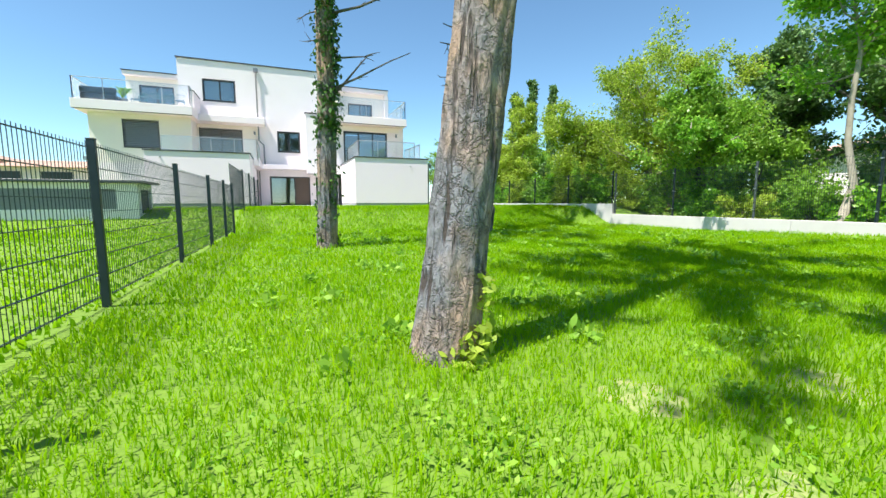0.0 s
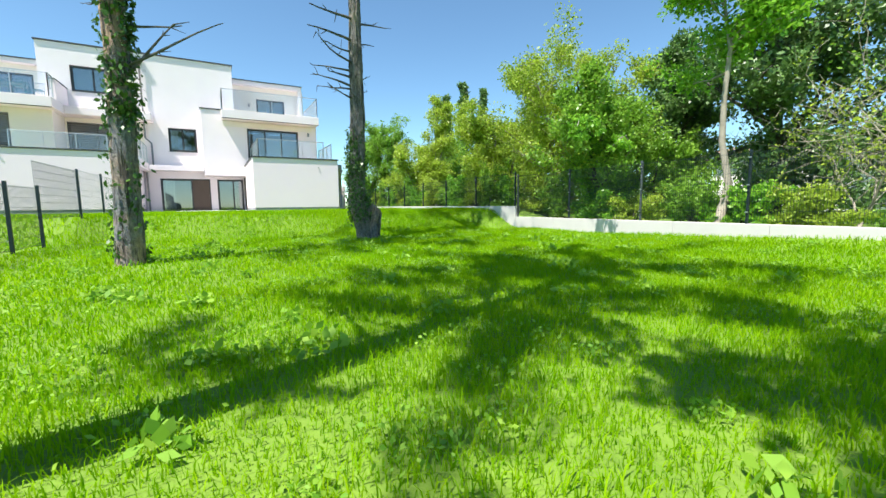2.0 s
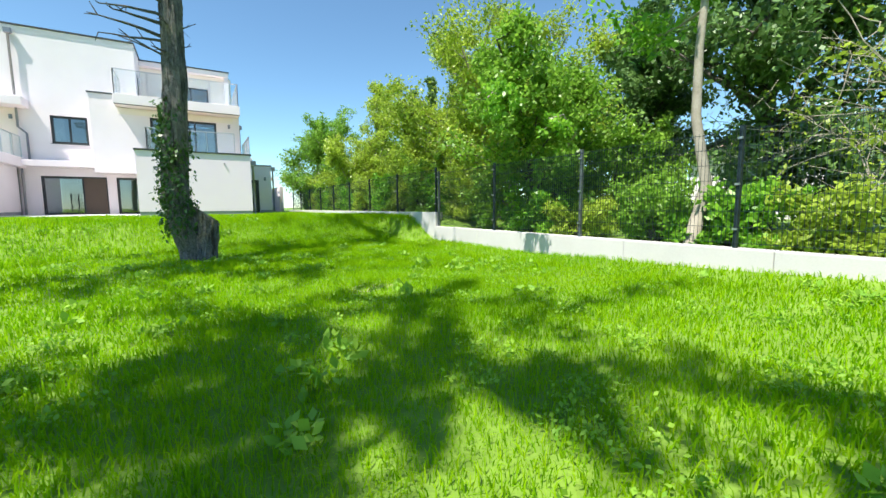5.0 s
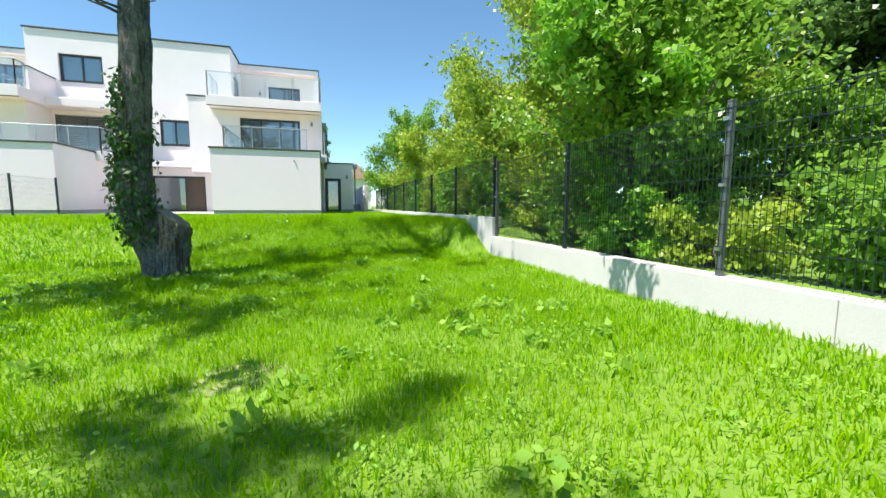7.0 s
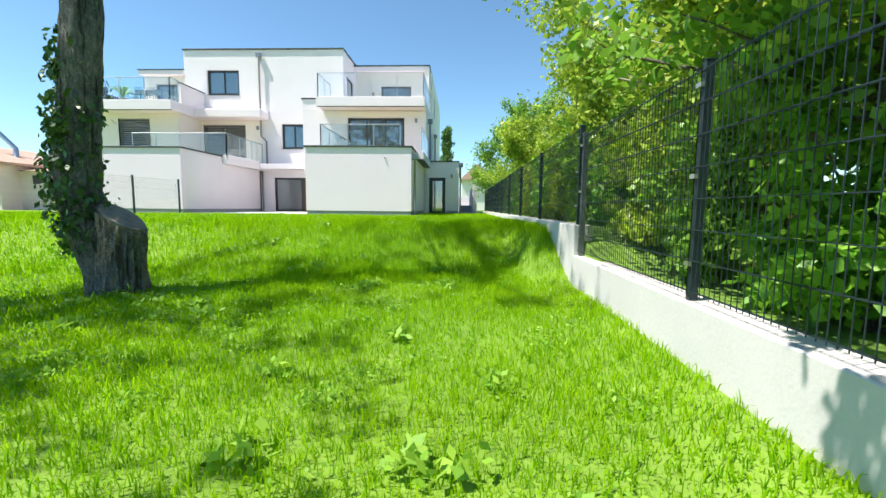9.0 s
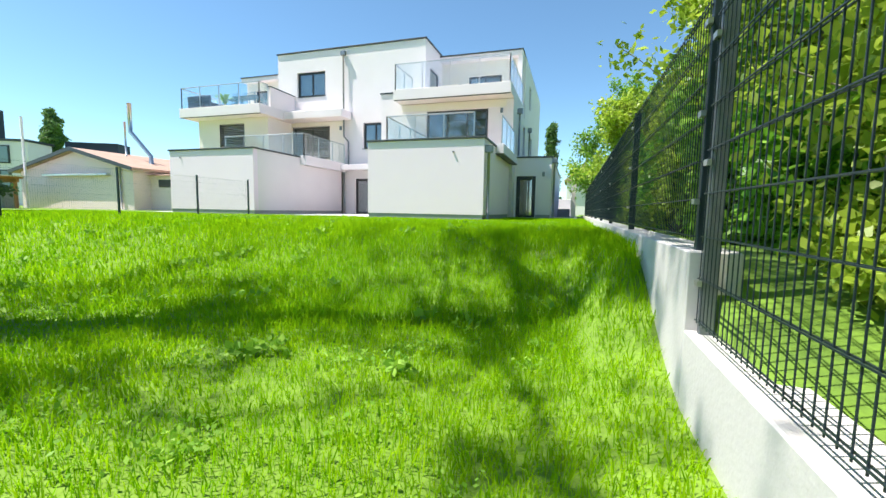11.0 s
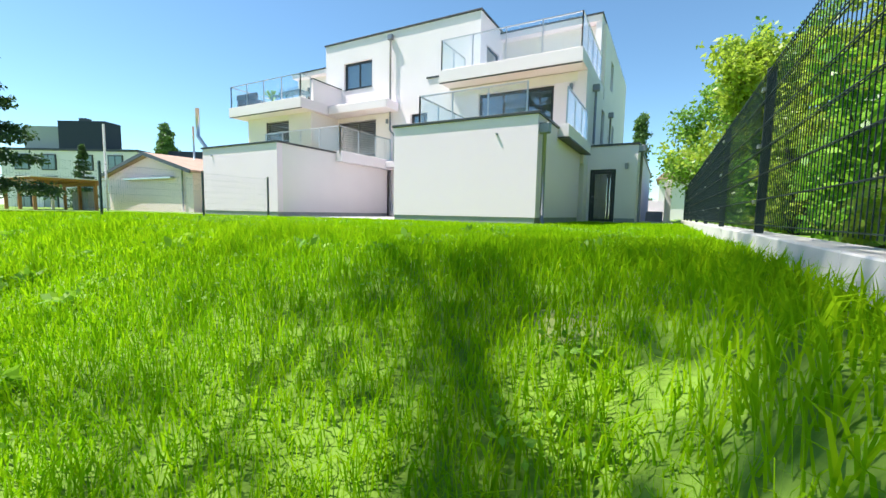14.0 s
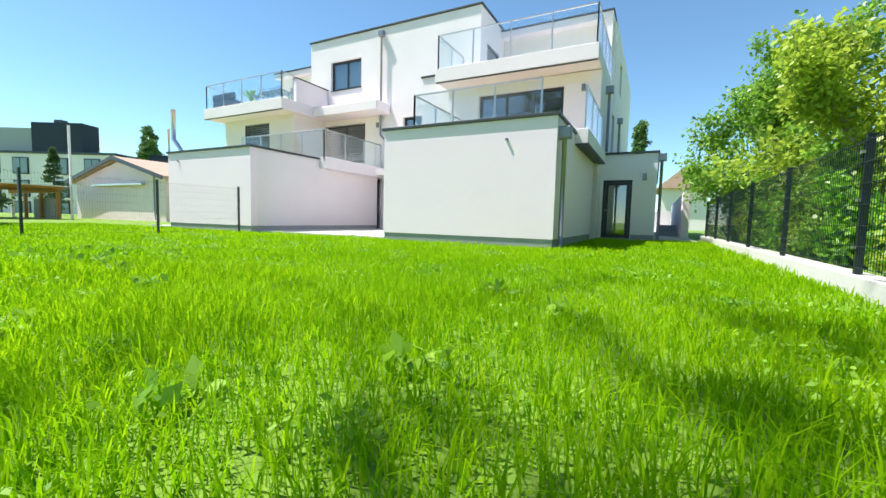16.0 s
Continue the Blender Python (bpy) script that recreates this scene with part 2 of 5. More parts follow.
def part(name, bm, mat, parent=None, label="", smooth=False, kind=""):
    me = bpy.data.meshes.new(name)
    bm.to_mesh(me)
    bm.free()
    me.materials.append(mat)
    if smooth:
        me.shade_smooth()
    ob = new(name, me)
    if parent is not None:
        ob.parent = parent
        at = parent.location.copy()
        p = parent.parent
        while p is not None:
            at += p.location
            p = p.parent
        me.transform(Matrix.Translation(-at))
    return tagged(ob, label, kind=kind)


def boxpart(name, parent, mat, x0, x1, y0, y1, z0, z1, bevel=0.0, label=""):
    bm = bmesh.new()
    add_box(bm, x0, x1, y0, y1, z0, z1, bevel)
    return part(name, bm, mat, parent, label)


def wall_bm(u0, u1, z0, z1, y0, y1, holes=(), swap=False):
    """A wall along x (or along y when swap) with openings right through."""
    us = sorted({u0, u1, *(h[0] for h in holes), *(h[1] for h in holes)})
    zs = sorted({z0, z1, *(h[2] for h in holes), *(h[3] for h in holes)})
    bm = bmesh.new()
    verts = {}

    def v(i, k, s):
        if (i, k, s) not in verts:
            p = (us[i], y1 if s else y0, zs[k])
            verts[(i, k, s)] = bm.verts.new((p[1], p[0], p[2]) if swap else p)
        return verts[(i, k, s)]

    def full(i, k):
        if not (0 <= i < len(us) - 1 and 0 <= k < len(zs) - 1):
            return False
        cu, cz = (us[i] + us[i + 1]) / 2, (zs[k] + zs[k + 1]) / 2
        return not any(h[0] < cu < h[1] and h[2] < cz < h[3] for h in holes)

    for i in range(len(us) - 1):
        for k in range(len(zs) - 1):
            if not full(i, k):
                continue
            bm.faces.new((v(i, k, 0), v(i + 1, k, 0), v(i + 1, k + 1, 0), v(i, k + 1, 0)))
            bm.faces.new((v(i, k, 1), v(i, k + 1, 1), v(i + 1, k + 1, 1), v(i + 1, k, 1)))
            if not full(i - 1, k):
                bm.faces.new((v(i, k, 0), v(i, k + 1, 0), v(i, k + 1, 1), v(i, k, 1)))
            if not full(i + 1, k):
                bm.faces.new((v(i + 1, k, 0), v(i + 1, k, 1), v(i + 1, k + 1, 1), v(i + 1, k + 1, 0)))
            if not full(i, k - 1):
                bm.faces.new((v(i, k, 0), v(i, k, 1), v(i + 1, k, 1), v(i + 1, k, 0)))
            if not full(i, k + 1):
                bm.faces.new((v(i, k + 1, 0), v(i + 1, k + 1, 0), v(i + 1, k + 1, 1), v(i, k + 1, 1)))
    bmesh.ops.recalc_face_normals(bm, faces=bm.faces)
    return bm


def add_tube(bm, pts, radii, seg=8, cap=True):
    """A tube through the points with a radius at each; returns nothing."""
    rings = []
    pts = [Vector(p) for p in pts]
    for i, p in enumerate(pts):
        d = (pts[min(i + 1, len(pts) - 1)] - pts[max(i - 1, 0)]).normalized()
        a = d.cross(Vector((0.3, 0.9, 0.1))).normalized()
        b = d.cross(a)
        r = radii[i] if isinstance(radii, (list, tuple)) else radii
        rings.append([bm.verts.new(p + (a * math.cos(2 * math.pi * k / seg) + b * math.sin(2 * math.pi * k / seg)) * r) for k in range(seg)])
    for q, s in zip(rings, rings[1:]):
        for k in range(seg):
            bm.faces.new((q[k], q[(k + 1) % seg], s[(k + 1) % seg], s[k]))
    if cap:
        bm.faces.new(rings[0])
        bm.faces.new(rings[-1][::-1])


def window(parent, x0, x1, z0, z1, y, sashes=2, split=0.5, curtain=0.0, deep=0.12, name="window", label=""):
    """A window set into the wall whose outer face is at y, with frame, sashes and panes."""
    wob = new(name)
    wob.parent = parent
    tagged(wob, label)
    t = 0.07
    y0, y1 = y + deep, y + deep + 0.08
    bm = wall_bm(x0, x1, z0, z1, y0, y1, [(x0 + t, x1 - t, z0 + t, z1 - t)])
    part("window_frame", bm, M_FRAME, wob)
    xs = [x0 + t]
    if sashes == 2:
        xs.append(x0 + t + (x1 - x0 - 2 * t) * split)
    elif sashes > 2:
        xs += [x0 + t + (x1 - x0 - 2 * t) * i / sashes for i in range(1, sashes)]
    xs.append(x1 - t)
    for a, b in zip(xs, xs[1:]):
        bm = wall_bm(a + 0.003, b - 0.003, z0 + t + 0.003, z1 - t - 0.003, y0 + 0.015, y0 + 0.065, [(a + 0.045, b - 0.045, z0 + t + 0.045, z1 - t - 0.045)])
        part("sash", bm, M_FRAME, wob)
        g = boxpart("pane", wob, M_GLASS, a + 0.045, b - 0.045, y0 + 0.036, y0 + 0.044, z0 + t + 0.045, z1 - t - 0.045)
        g.visible_shadow = False
    boxpart("window_sill", wob, M_COPING, x0 - 0.03, x1 + 0.03, y - 0.04, y + deep - 0.003, z0 - 0.03, z0 - 0.004)
    if curtain:
        bm = bmesh.new()
        n = 24
        for i in range(n):
            a = x0 + 0.1 + (x1 - x0 - 0.2) * curtain * i / n
            b = x0 + 0.1 + (x1 - x0 - 0.2) * curtain * (i + 1) / n
            add_box(bm, a, b, y1 + 0.12 + 0.02 * (i % 2), y1 + 0.13 + 0.02 * (i % 2), z0, z1)
        part("curtain", bm, M_CURTAIN, wob)
    return wob


def blind(parent, x0, x1, z0, z1, y):
    """An outside venetian blind in front of its window, slats half closed."""
    bob = new("blind")
    bob.parent = parent
    bob.location = -parent.location
    n = int((z1 - z0) / 0.10)
    me = None
    for i in range(n):
        z = z1 - 0.05 - i * 0.10
        if me is None:
            bm = bmesh.new()
            vs = [bm.verts.new(p) for p in ((x0 + 0.03, 0, -0.03), (x1 - 0.03, 0, -0.03), (x1 - 0.03, 0.03, 0.005), (x0 + 0.03, 0.03, 0.005), (x0 + 0.03, 0.05, 0.028), (x1 - 0.03, 0.05, 0.028))]
            bm.faces.new(vs[:4])
            bm.faces.new((vs[3], vs[2], vs[5], vs[4]))
            me = bpy.data.meshes.new("slat")
            bm.to_mesh(me)
            bm.free()
            me.materials.append(M_SLATS)
        ob = new("slat", me)
        ob.parent = bob
        ob.location = (0, y + 0.04, z)
    for x in (x0 + 0.012, x1 - 0.012):
        boxpart("guide_rail", bob, M_FRAME, x - 0.012, x + 0.012, y + 0.03, y + 0.09, z0, z1)
    return bob


def railing(parent, pts, z0, z1, spacing=1.25, inner=0.05):
    """Glass railing along the points: posts, panes and a top rail."""
    rob = new("railing")
    rob.parent = parent
    for (xa, ya), (xb, yb) in zip(pts, pts[1:]):
        length = math.hypot(xb - xa, yb - ya)
        n = max(1, round(length / spacing))
        dx, dy = (xb - xa) / length, (yb - ya) / length
        for i in range(n):
            s, e = length * i / n + 0.04, length * (i + 1) / n - 0.04
            px0, px1 = xa + dx * s, xa + dx * e
            py0, py1 = ya + dy * s, ya + dy * e
            bm = bmesh.new()
            add_box(bm, min(px0, px1) - 0.006 * abs(dy), max(px0, px1) + 0.006 * abs(dy), min(py0, py1) - 0.006 * abs(dx), max(py0, py1) + 0.006 * abs(dx), z0 + 0.06, z1 - 0.03)
            g = part("glass_panel", bm, M_RAILGLASS, rob)
            g.visible_shadow = False
        for i in range(n + 1):
            s = length * i / n
            px, py = xa + dx * s, ya + dy * s
            boxpart("railing_post", rob, M_STEEL, px - 0.02, px + 0.02, py - 0.02, py + 0.02, z0 - 0.1, z1 - 0.021)
        boxpart("top_rail", rob, M_STEEL, min(xa, xb) - 0.025, max(xa, xb) + 0.025, min(ya, yb) - 0.025, max(ya, yb) + 0.025, z1 - 0.02, z1 + 0.02, 0.006)
    return rob


def pipe(parent, x, y, z0, z1, bends=(), hopper=True, r=0.05):
    pob = new("downpipe")
    pob.parent = parent
    bm = bmesh.new()
    pts = [(x, y, z1)]
    for b in bends:
        pts.append(b)
    pts.append((pts[-1][0], pts[-1][1], z0))
    add_tube(bm, pts, r, 10)
    part("pipe", bm, M_PIPE, pob, smooth=True)
    if hopper:
        bm = bmesh.new()
        add_box(bm, x - 0.14, x + 0.14, y - 0.1, y + 0.1, z1 - 0.04, z1 + 0.22, 0.02)
        part("hopper", bm, M_PIPE, pob)
    return pob


# ---- the ground ----
def ease(a):
    a = min(1.0, max(0.0, a))
    return a * a * (3 - 2 * a)


def ground_z(x, y):
    by_wall = ease((x - 11.6) / 0.55)
    bank = ease((y - BANK0 + 1.3 * by_wall) / (BANK1 - BANK0 - 0.9 * by_wall))
    low = 0.12 * ease((-0.3 - x) / 1.2) + 0.2 * ease((x - 8) / 4) * ease((9 - y) / 7)
    low += 0.10 * ease((x - 11.65) / 0.55)
    bumps = 0.02 * math.sin(1.3 * x + 0.7 * y) * math.sin(0.9 * y - 0.4 * x) + 0.012 * math.sin(3.1 * x) * math.sin(2.7 * y + 1)
    return low * (1 - bank) + 0.74 * bank + bumps * (1 - 0.6 * bank)


BANK0, BANK1, WALL_X = 13.4, 16.3, 12.23
FENCE_Y = [-0.9, 1.65, 4.18, 6.83, 9.32, 11.35, 12.9, 15.9, 18.5, 21.09, 23.4]


def wall_x(y):
    return WALL_X


def sheet(name, xs, ys, fz, mat, kind="structure"):
    verts = [(x, y, fz(x, y)) for x in xs for y in ys]
    n = len(ys)
    faces = [(i * n + j, (i + 1) * n + j, (i + 1) * n + j + 1, i * n + j + 1) for i in range(len(xs) - 1) for j in range(n - 1)]
    me = bpy.data.meshes.new(name)
    me.from_pydata(verts, [], faces)
    me.materials.append(mat)
    me.shade_smooth()
    return tagged(new(name, me), kind=kind)


def outer_z(x, y):
    if x > wall_x(y) + 0.1:
        return 0.42 + 0.4 * ease((y - 11) / 2)
    return ground_z(x, y)


far = [80, 150, 400, 1200, 4000]
xs = [-v for v in far[::-1]] + list(np.arange(-60, -3, 3.0)) + list(np.arange(-3, 11.9, 0.22)) + list(np.arange(11.95, 12.95, 0.06)) + [13.5, 15] + list(np.arange(18, 70, 5.0)) + far
ys = [-v for v in far[::-1]] + list(np.arange(-60, -3, 3.0)) + list(np.arange(-3, 24, 0.25)) + list(np.arange(24, 70, 4.0)) + far
gr = sheet("ground", xs, ys, outer_z, M_SOIL)
gr.data.materials.append(M_LITTER)
for f in gr.data.polygons:
    if f.center.x > wall_x(min(40, f.center.y)) + 0.1:
        f.material_index = 1
tagged(gr, "bright green uneven lawn ground rising over a low bank")
boxpart("pavement", None, M_PAVING, -8.0, 4.2, 24.35, 31.2, 0.5, 0.79)["kind"] = "structure"
boxpart("pavement", None, M_PAVING, 8.8, 11.9, 30.6, 50, 0.5, 0.80)["kind"] = "structure"

# retaining wall
for name, ya, yb, z in (("retaining_wall", -14.0, 12.30, 0.52), ("retaining_wall", 12.305, 34.0, 0.92)):
    bm = bmesh.new()
    n = 13
    for i in range(n):
        a, b = ya + (yb - ya) * i / n, ya + (yb - ya) * (i + 1) / n - 0.006
        vs = [bm.verts.new((wall_x(y) + dx, y, zz)) for y in (a, b) for dx in (0, 0.24) for zz in (-0.4, z)]
        for f in ((0, 1, 3, 2), (4, 6, 7, 5), (0, 4, 5, 1), (2, 3, 7, 6), (1, 5, 7, 3), (0, 2, 6, 4)):
            bm.faces.new([vs[k] for k in f])
    bmesh.ops.recalc_face_normals(bm, faces=bm.faces)
    bmesh.ops.bevel(bm, geom=[e for e in bm.edges], offset=0.008, segments=1, affect="EDGES")
    part(name, bm, M_CONCRETE, None, "low pale concrete retaining wall under the wire fence", kind="structure")


# ---- wire fences ----
def wire_panel_mesh(length, height, name, mat, gauge=1.0):
    """Twin-wire mesh panel along +y from the origin."""
    V, F = [], []

    def bar(x0, x1, y0, y1, z0, z1):
        k = len(V)
        V.extend([(x, y, z) for x in (x0, x1) for y in (y0, y1) for z in (z0, z1)])
        F.extend([tuple(k + q for q in f) for f in ((0, 1, 3, 2), (4, 6, 7, 5), (0, 4, 5, 1), (2, 3, 7, 6), (1, 5, 7, 3), (0, 2, 6, 4))])

    n = int(length / 0.05)
    for i in range(n + 1):
        y = i * length / n
        w = 0.0024 * gauge
        bar(-w, w, y - w, y + w, 0, height)
    m = round((height - 0.03) / 0.2)
    for k in range(m + 1):
        z = 0.02 + k * (height - 0.05) / m
        for x in (-0.008, 0.008):
            w = 0.003 * gauge
            bar(x - w, x + w, 0, length, z - w, z + w)
    me = bpy.data.meshes.new(name)
    me.from_pydata(V, [], F)
    me.materials.append(mat)
    return me


def post_bm(z0, z1, clips, toward):
    bm = bmesh.new()
    add_box(bm, -0.03, 0.03, -0.02, 0.02, z0, z1, 0.004)
    return bm


def fence(label, posts, xf, zbase, ztop, toward, mat_of):
    fob = thing("fence", xf(posts[0]), posts[0], zbase(posts[0]), label, "fence")
    o = Vector(fob.location)
    for i, y in enumerate(posts):
        pob = new("fence_post")
        pob.parent = fob
        pob.location = Vector((xf(y), y, 0)) - o
        z0, z1 = zbase(y), ztop(y)
        for nm, mt, b in (("post", mat_of(i), (-0.03, 0.03, -0.022, 0.022, z0 - 0.08, z1)), ("cap", mat_of(i), (-0.033, 0.033, -0.025, 0.025, z1 + 0.001, z1 + 0.012))):
            bm = bmesh.new()
            add_box(bm, *b, 0.003)
            part(nm, bm, mt).parent = pob
        for k in range(3):
            zc = z0 + 0.25 + k * (z1 - z0 - 0.4) / 2
            bm = bmesh.new()
            add_box(bm, min(toward * 0.032, toward * 0.056), max(toward * 0.032, toward * 0.056), -0.028, 0.028, zc - 0.014, zc + 0.014)
            part("clip", bm, M_CLIP).parent = pob
    for a, b in zip(posts, posts[1:]):
        dx, dy = xf(b) - xf(a), b - a
        base, top = zbase((a + b) / 2 if zbase(b) < zbase(a) + 0.1 else b), ztop(b)
        if abs(zbase(b) - zbase(a)) > 0.3 and toward < 0:
            base, top = zbase(b), ztop(b)
        rise = 0.0
        if toward > 0:
            base, top, rise = zbase(a), ztop(a), zbase(b) - zbase(a)
        h = top - base - 0.08
        ob = new("wire_panel", wire_panel_mesh(math.hypot(dx, dy), h, "wire_panel", M_FENCE, 0.35 if a > 14 and xf(a) < 0 else 0.85))
        ob.parent = fob
        ob["kind"] = "stuff"
        m = Matrix.Translation(Vector((xf(a) + toward * 0.04, a, base + 0.05)) - o) @ Matrix.Rotation(-math.atan2(dx, dy), 4, "Z")
        sh = Matrix.Identity(4)
        sh[2][1] = rise / math.hypot(dx, dy)
        ob.data.transform(sh)
        ob.matrix_local = m
    return fob


fence("anthracite twin-wire fence between the two lawns, rising over the bank", FENCE_Y, lambda y: -1.35 + 0.021 * (y - 4.2), lambda y: ground_z(-1.3, y), lambda y: ground_z(-1.3, y) + 1.42, -1, lambda i: M_FENCE)
low_posts, high_posts = [12.22 - 2.52 * i for i in range(7, 0, -1)], [12.40, 15.06, 17.68, 20.2, 22.7, 25.2, 27.7, 30.2, 32.7]
fence("anthracite twin-wire fence with grey posts on the low concrete wall", low_posts + [12.24], lambda y: wall_x(y) + 0.08, lambda y: 0.52, lambda y: 2.08, -1, lambda i: M_FENCE2 if i % 2 == 1 else M_FENCE)
fence("anthracite twin-wire fence on the higher part of the concrete wall", high_posts, lambda y: wall_x(y) + 0.08, lambda y: 0.92, lambda y: 2.2, -1, lambda i: M_FENCE)



# ---- the apartment building ----
GZ = 0.70
bld = thing("apartment_building", 1.0, 33.0, GZ, "white rendered three-storey apartment building with flat dark-edged roofs", "building")


def seg(name, mat, u0, u1, z0, z1, y0, y1, holes=(), swap=False, label=""):
    return part(name, wall_bm(u0, u1, z0, z1, y0, y1, holes, swap), mat, bld, label)


# main block, upper storeys
WT, W1, B2, B1 = (-4.26, -2.33, 7.6, 9.01), (0.12, 1.62, 4.5, 5.93), (-4.6, -2.05, 4.0, 5.88), (-8.15, -6.35, 4.2, 5.82)
seg("wall", M_WALL, -5.6, 3.85, 3.58, 10.12, 31.0, 31.3, [WT, W1, B2])
TD = (31.75, 33.3, 6.9, 8.92)
seg("wall", M_WALL, 31.303, 44.0, 3.58, 10.12, 3.55, 3.85, [TD], swap=True)
seg("wall", M_WALL, 31.303, 44.0, 0.7, 10.12, -5.6, -5.3, swap=True)
seg("wall", M_WALL, -5.297, 3.547, 0.7, 10.12, 43.7, 44.0)
ENT = (-0.5, 2.2, 0.76, 2.82)
VEN = (2.6, 4.15, 0.76, 2.82)
seg("wall", M_WALL, -1.297, 4.217, 0.7, 3.40, 31.15, 31.4, [ENT, VEN])
boxpart("canopy", bld, M_WALL, -1.0, 1.93, 30.35, 31.145, 3.26, 3.56, 0.01)
boxpart("roof", bld, M_COPING, -5.66, 3.91, 30.93, 44.06, 10.123, 10.2, 0.01)
boxpart("floor_slab", bld, M_ROOM, -5.29, 3.54, 31.31, 43.69, 6.5, 6.75)
boxpart("floor_slab", bld, M_ROOM, -5.29, 3.54, 31.41, 43.69, 3.42, 3.57)
seg("room_wall", M_ROOM, -5.29, 3.54, 0.7, 9.9, 35.2, 35.35)
# right wing: first floor
W2 = (4.45, 7.6, 3.72, 6.0)
seg("wall", M_WALL, 1.95, 8.8, 2.98, 6.38, 29.6, 29.9, [W2])
seg("wall", M_WALL, 1.95, 3.05, 6.383, 6.98, 29.6, 29.85)
boxpart("coping", bld, M_COPING, 1.90, 3.05, 29.55, 29.9, 6.983, 7.05)
seg("wall", M_WALL, 29.903, 31.0, 2.98, 6.98, 1.95, 2.2, swap=True)
boxpart("soffit", bld, M_WALL, 2.205, 4.217, 29.903, 31.147, 2.98, 3.2)
SW1, SW2 = (33.6, 34.6, 4.5, 5.9), (37.5, 38.5, 4.5, 5.9)
seg("wall", M_WALL, 29.903, 44.0, 0.7, 6.38, 8.5, 8.8, [(33.6, 34.6, 4.3, 5.9), (37.5, 38.4, 4.3, 5.9)], swap=True)
boxpart("floor_slab", bld, M_ROOM, 2.3, 8.49, 29.91, 43.9, 3.1, 3.4)
seg("room_wall", M_ROOM, 3.86, 8.49, 3.41, 6.37, 34.0, 34.2)
seg("room_wall", M_ROOM, 3.0, 8.49, 0.7, 3.09, 33.0, 33.2)
# right wing: upper terrace, recessed top floor and its roof
slab = boxpart("terrace_slab", bld, M_WALL, 3.05, 8.8, 28.65, 33.84, 6.4, 6.88, 0.012)
boxpart("drip_edge", bld, M_COPING, 3.07, 8.78, 28.67, 28.75, 6.37, 6.397)
W3 = (5.5, 7.45, 7.35, 8.9)
# Recessed wall carries the painted warm shade tone.
seg("wall", M_WARMSHADE, 3.853, 8.8, 6.883, 9.7, 33.85, 34.1, [W3])
seg("wall", M_WALL, 34.103, 44.0, 6.383, 9.7, 8.5, 8.8, [(36.0, 37.0, 7.4, 8.8)], swap=True)
seg("room_wall", M_ROOM, 3.86, 8.49, 6.89, 9.65, 36.5, 36.7)
boxpart("roof", bld, M_WALL, 3.853, 8.66, 33.4, 44.0, 9.703, 9.98, 0.01)
boxpart("coping", bld, M_COPING, 3.853, 8.70, 33.35, 44.05, 9.983, 10.04)
boxpart("terrace_wing_wall", bld, M_WALL, 8.4, 8.65, 33.45, 33.847, 6.883, 9.7)
# Thin sheet below the slab, painted in the warm tone of the shade there.
seg("wall", M_WARMSHADE, 3.1, 8.46, 6.03, 6.365, 29.585, 29.597)
railing(bld, [(3.12, 30.9), (3.12, 28.75), (8.72, 28.75), (8.72, 33.3)], 6.88, 8.1)
window(bld, *W2, 29.6, 3, label="wide dark-framed sliding terrace door", name="window")
window(bld, *W3, 33.85, 2, 0.5, 0.6)
window(bld, *WT, 31.0, 2, 0.52, 0.9, label="dark-framed two-sash window")
window(bld, *W1, 31.0, 2, 0.5, 0.3)
window(bld, *ENT, 31.15, 2, 0.62, curtain=0.25, label="dark-framed glazed entrance door and panel", name="entrance_door")
boxpart("door_panel", bld, M_WOOD, 1.2, 2.13, 31.21, 31.24, 0.84, 2.74)
window(bld, *VEN, 31.15, 2, 0.62, name="window")
boxpart("door_handle", bld, M_STEEL, 1.1, 1.13, 31.17, 31.2, 1.5, 1.9)
for (a, b, z0, z1, sx) in ((33.6, 34.6, 4.3, 5.9, 8.6), (37.5, 38.4, 4.3, 5.9, 8.6), (36.0, 37.0, 7.4, 8.8, 8.6), (*TD, 3.7)):
    bm = wall_bm(a, b, z0, z1, sx, sx + 0.08, [(a + 0.07, b - 0.07, z0 + 0.07, z1 - 0.07)], swap=True)
    wob = new("window")
    wob.parent = bld
    part("window_frame", bm, M_FRAME, wob)
    boxpart("pane", wob, M_GLASS, sx + 0.03, sx + 0.04, a + 0.07, b - 0.07, z0 + 0.07, z1 - 0.07).visible_shadow = False
# lower box with the first-floor terrace
# Front and right faces use the pink-tinted copy against the green bounce.
seg("wall", M_WALLBOUNCE, 4.22, 8.68, 0.95, 3.58, 23.9, 24.15)
seg("wall", M_WALL, 24.153, 29.597, 0.95, 3.58, 4.22, 4.47, [(27.6, 28.0, 1.0, 2.3)], swap=True)
seg("wall", M_WALLBOUNCE, 24.153, 29.597, 0.95, 3.58, 8.43, 8.68, swap=True)
for b in ((4.24, 8.66, 23.92, 24.15, 0.55, 0.947), (4.24, 4.46, 24.153, 29.6, 0.55, 0.947), (8.44, 8.66, 24.153, 29.6, 0.55, 0.947)):
    boxpart("plinth", bld, M_PLINTH, *b)
boxpart("terrace_floor", bld, M_DECK, 4.48, 8.42, 24.16, 29.59, 3.3, 3.5)
for b in ((4.17, 8.73, 23.85, 24.2), (4.17, 4.52, 24.203, 29.59), (8.38, 8.73, 24.203, 26.0)):
    boxpart("coping", bld, M_COPING, *b, 3.583, 3.65, 0.006)
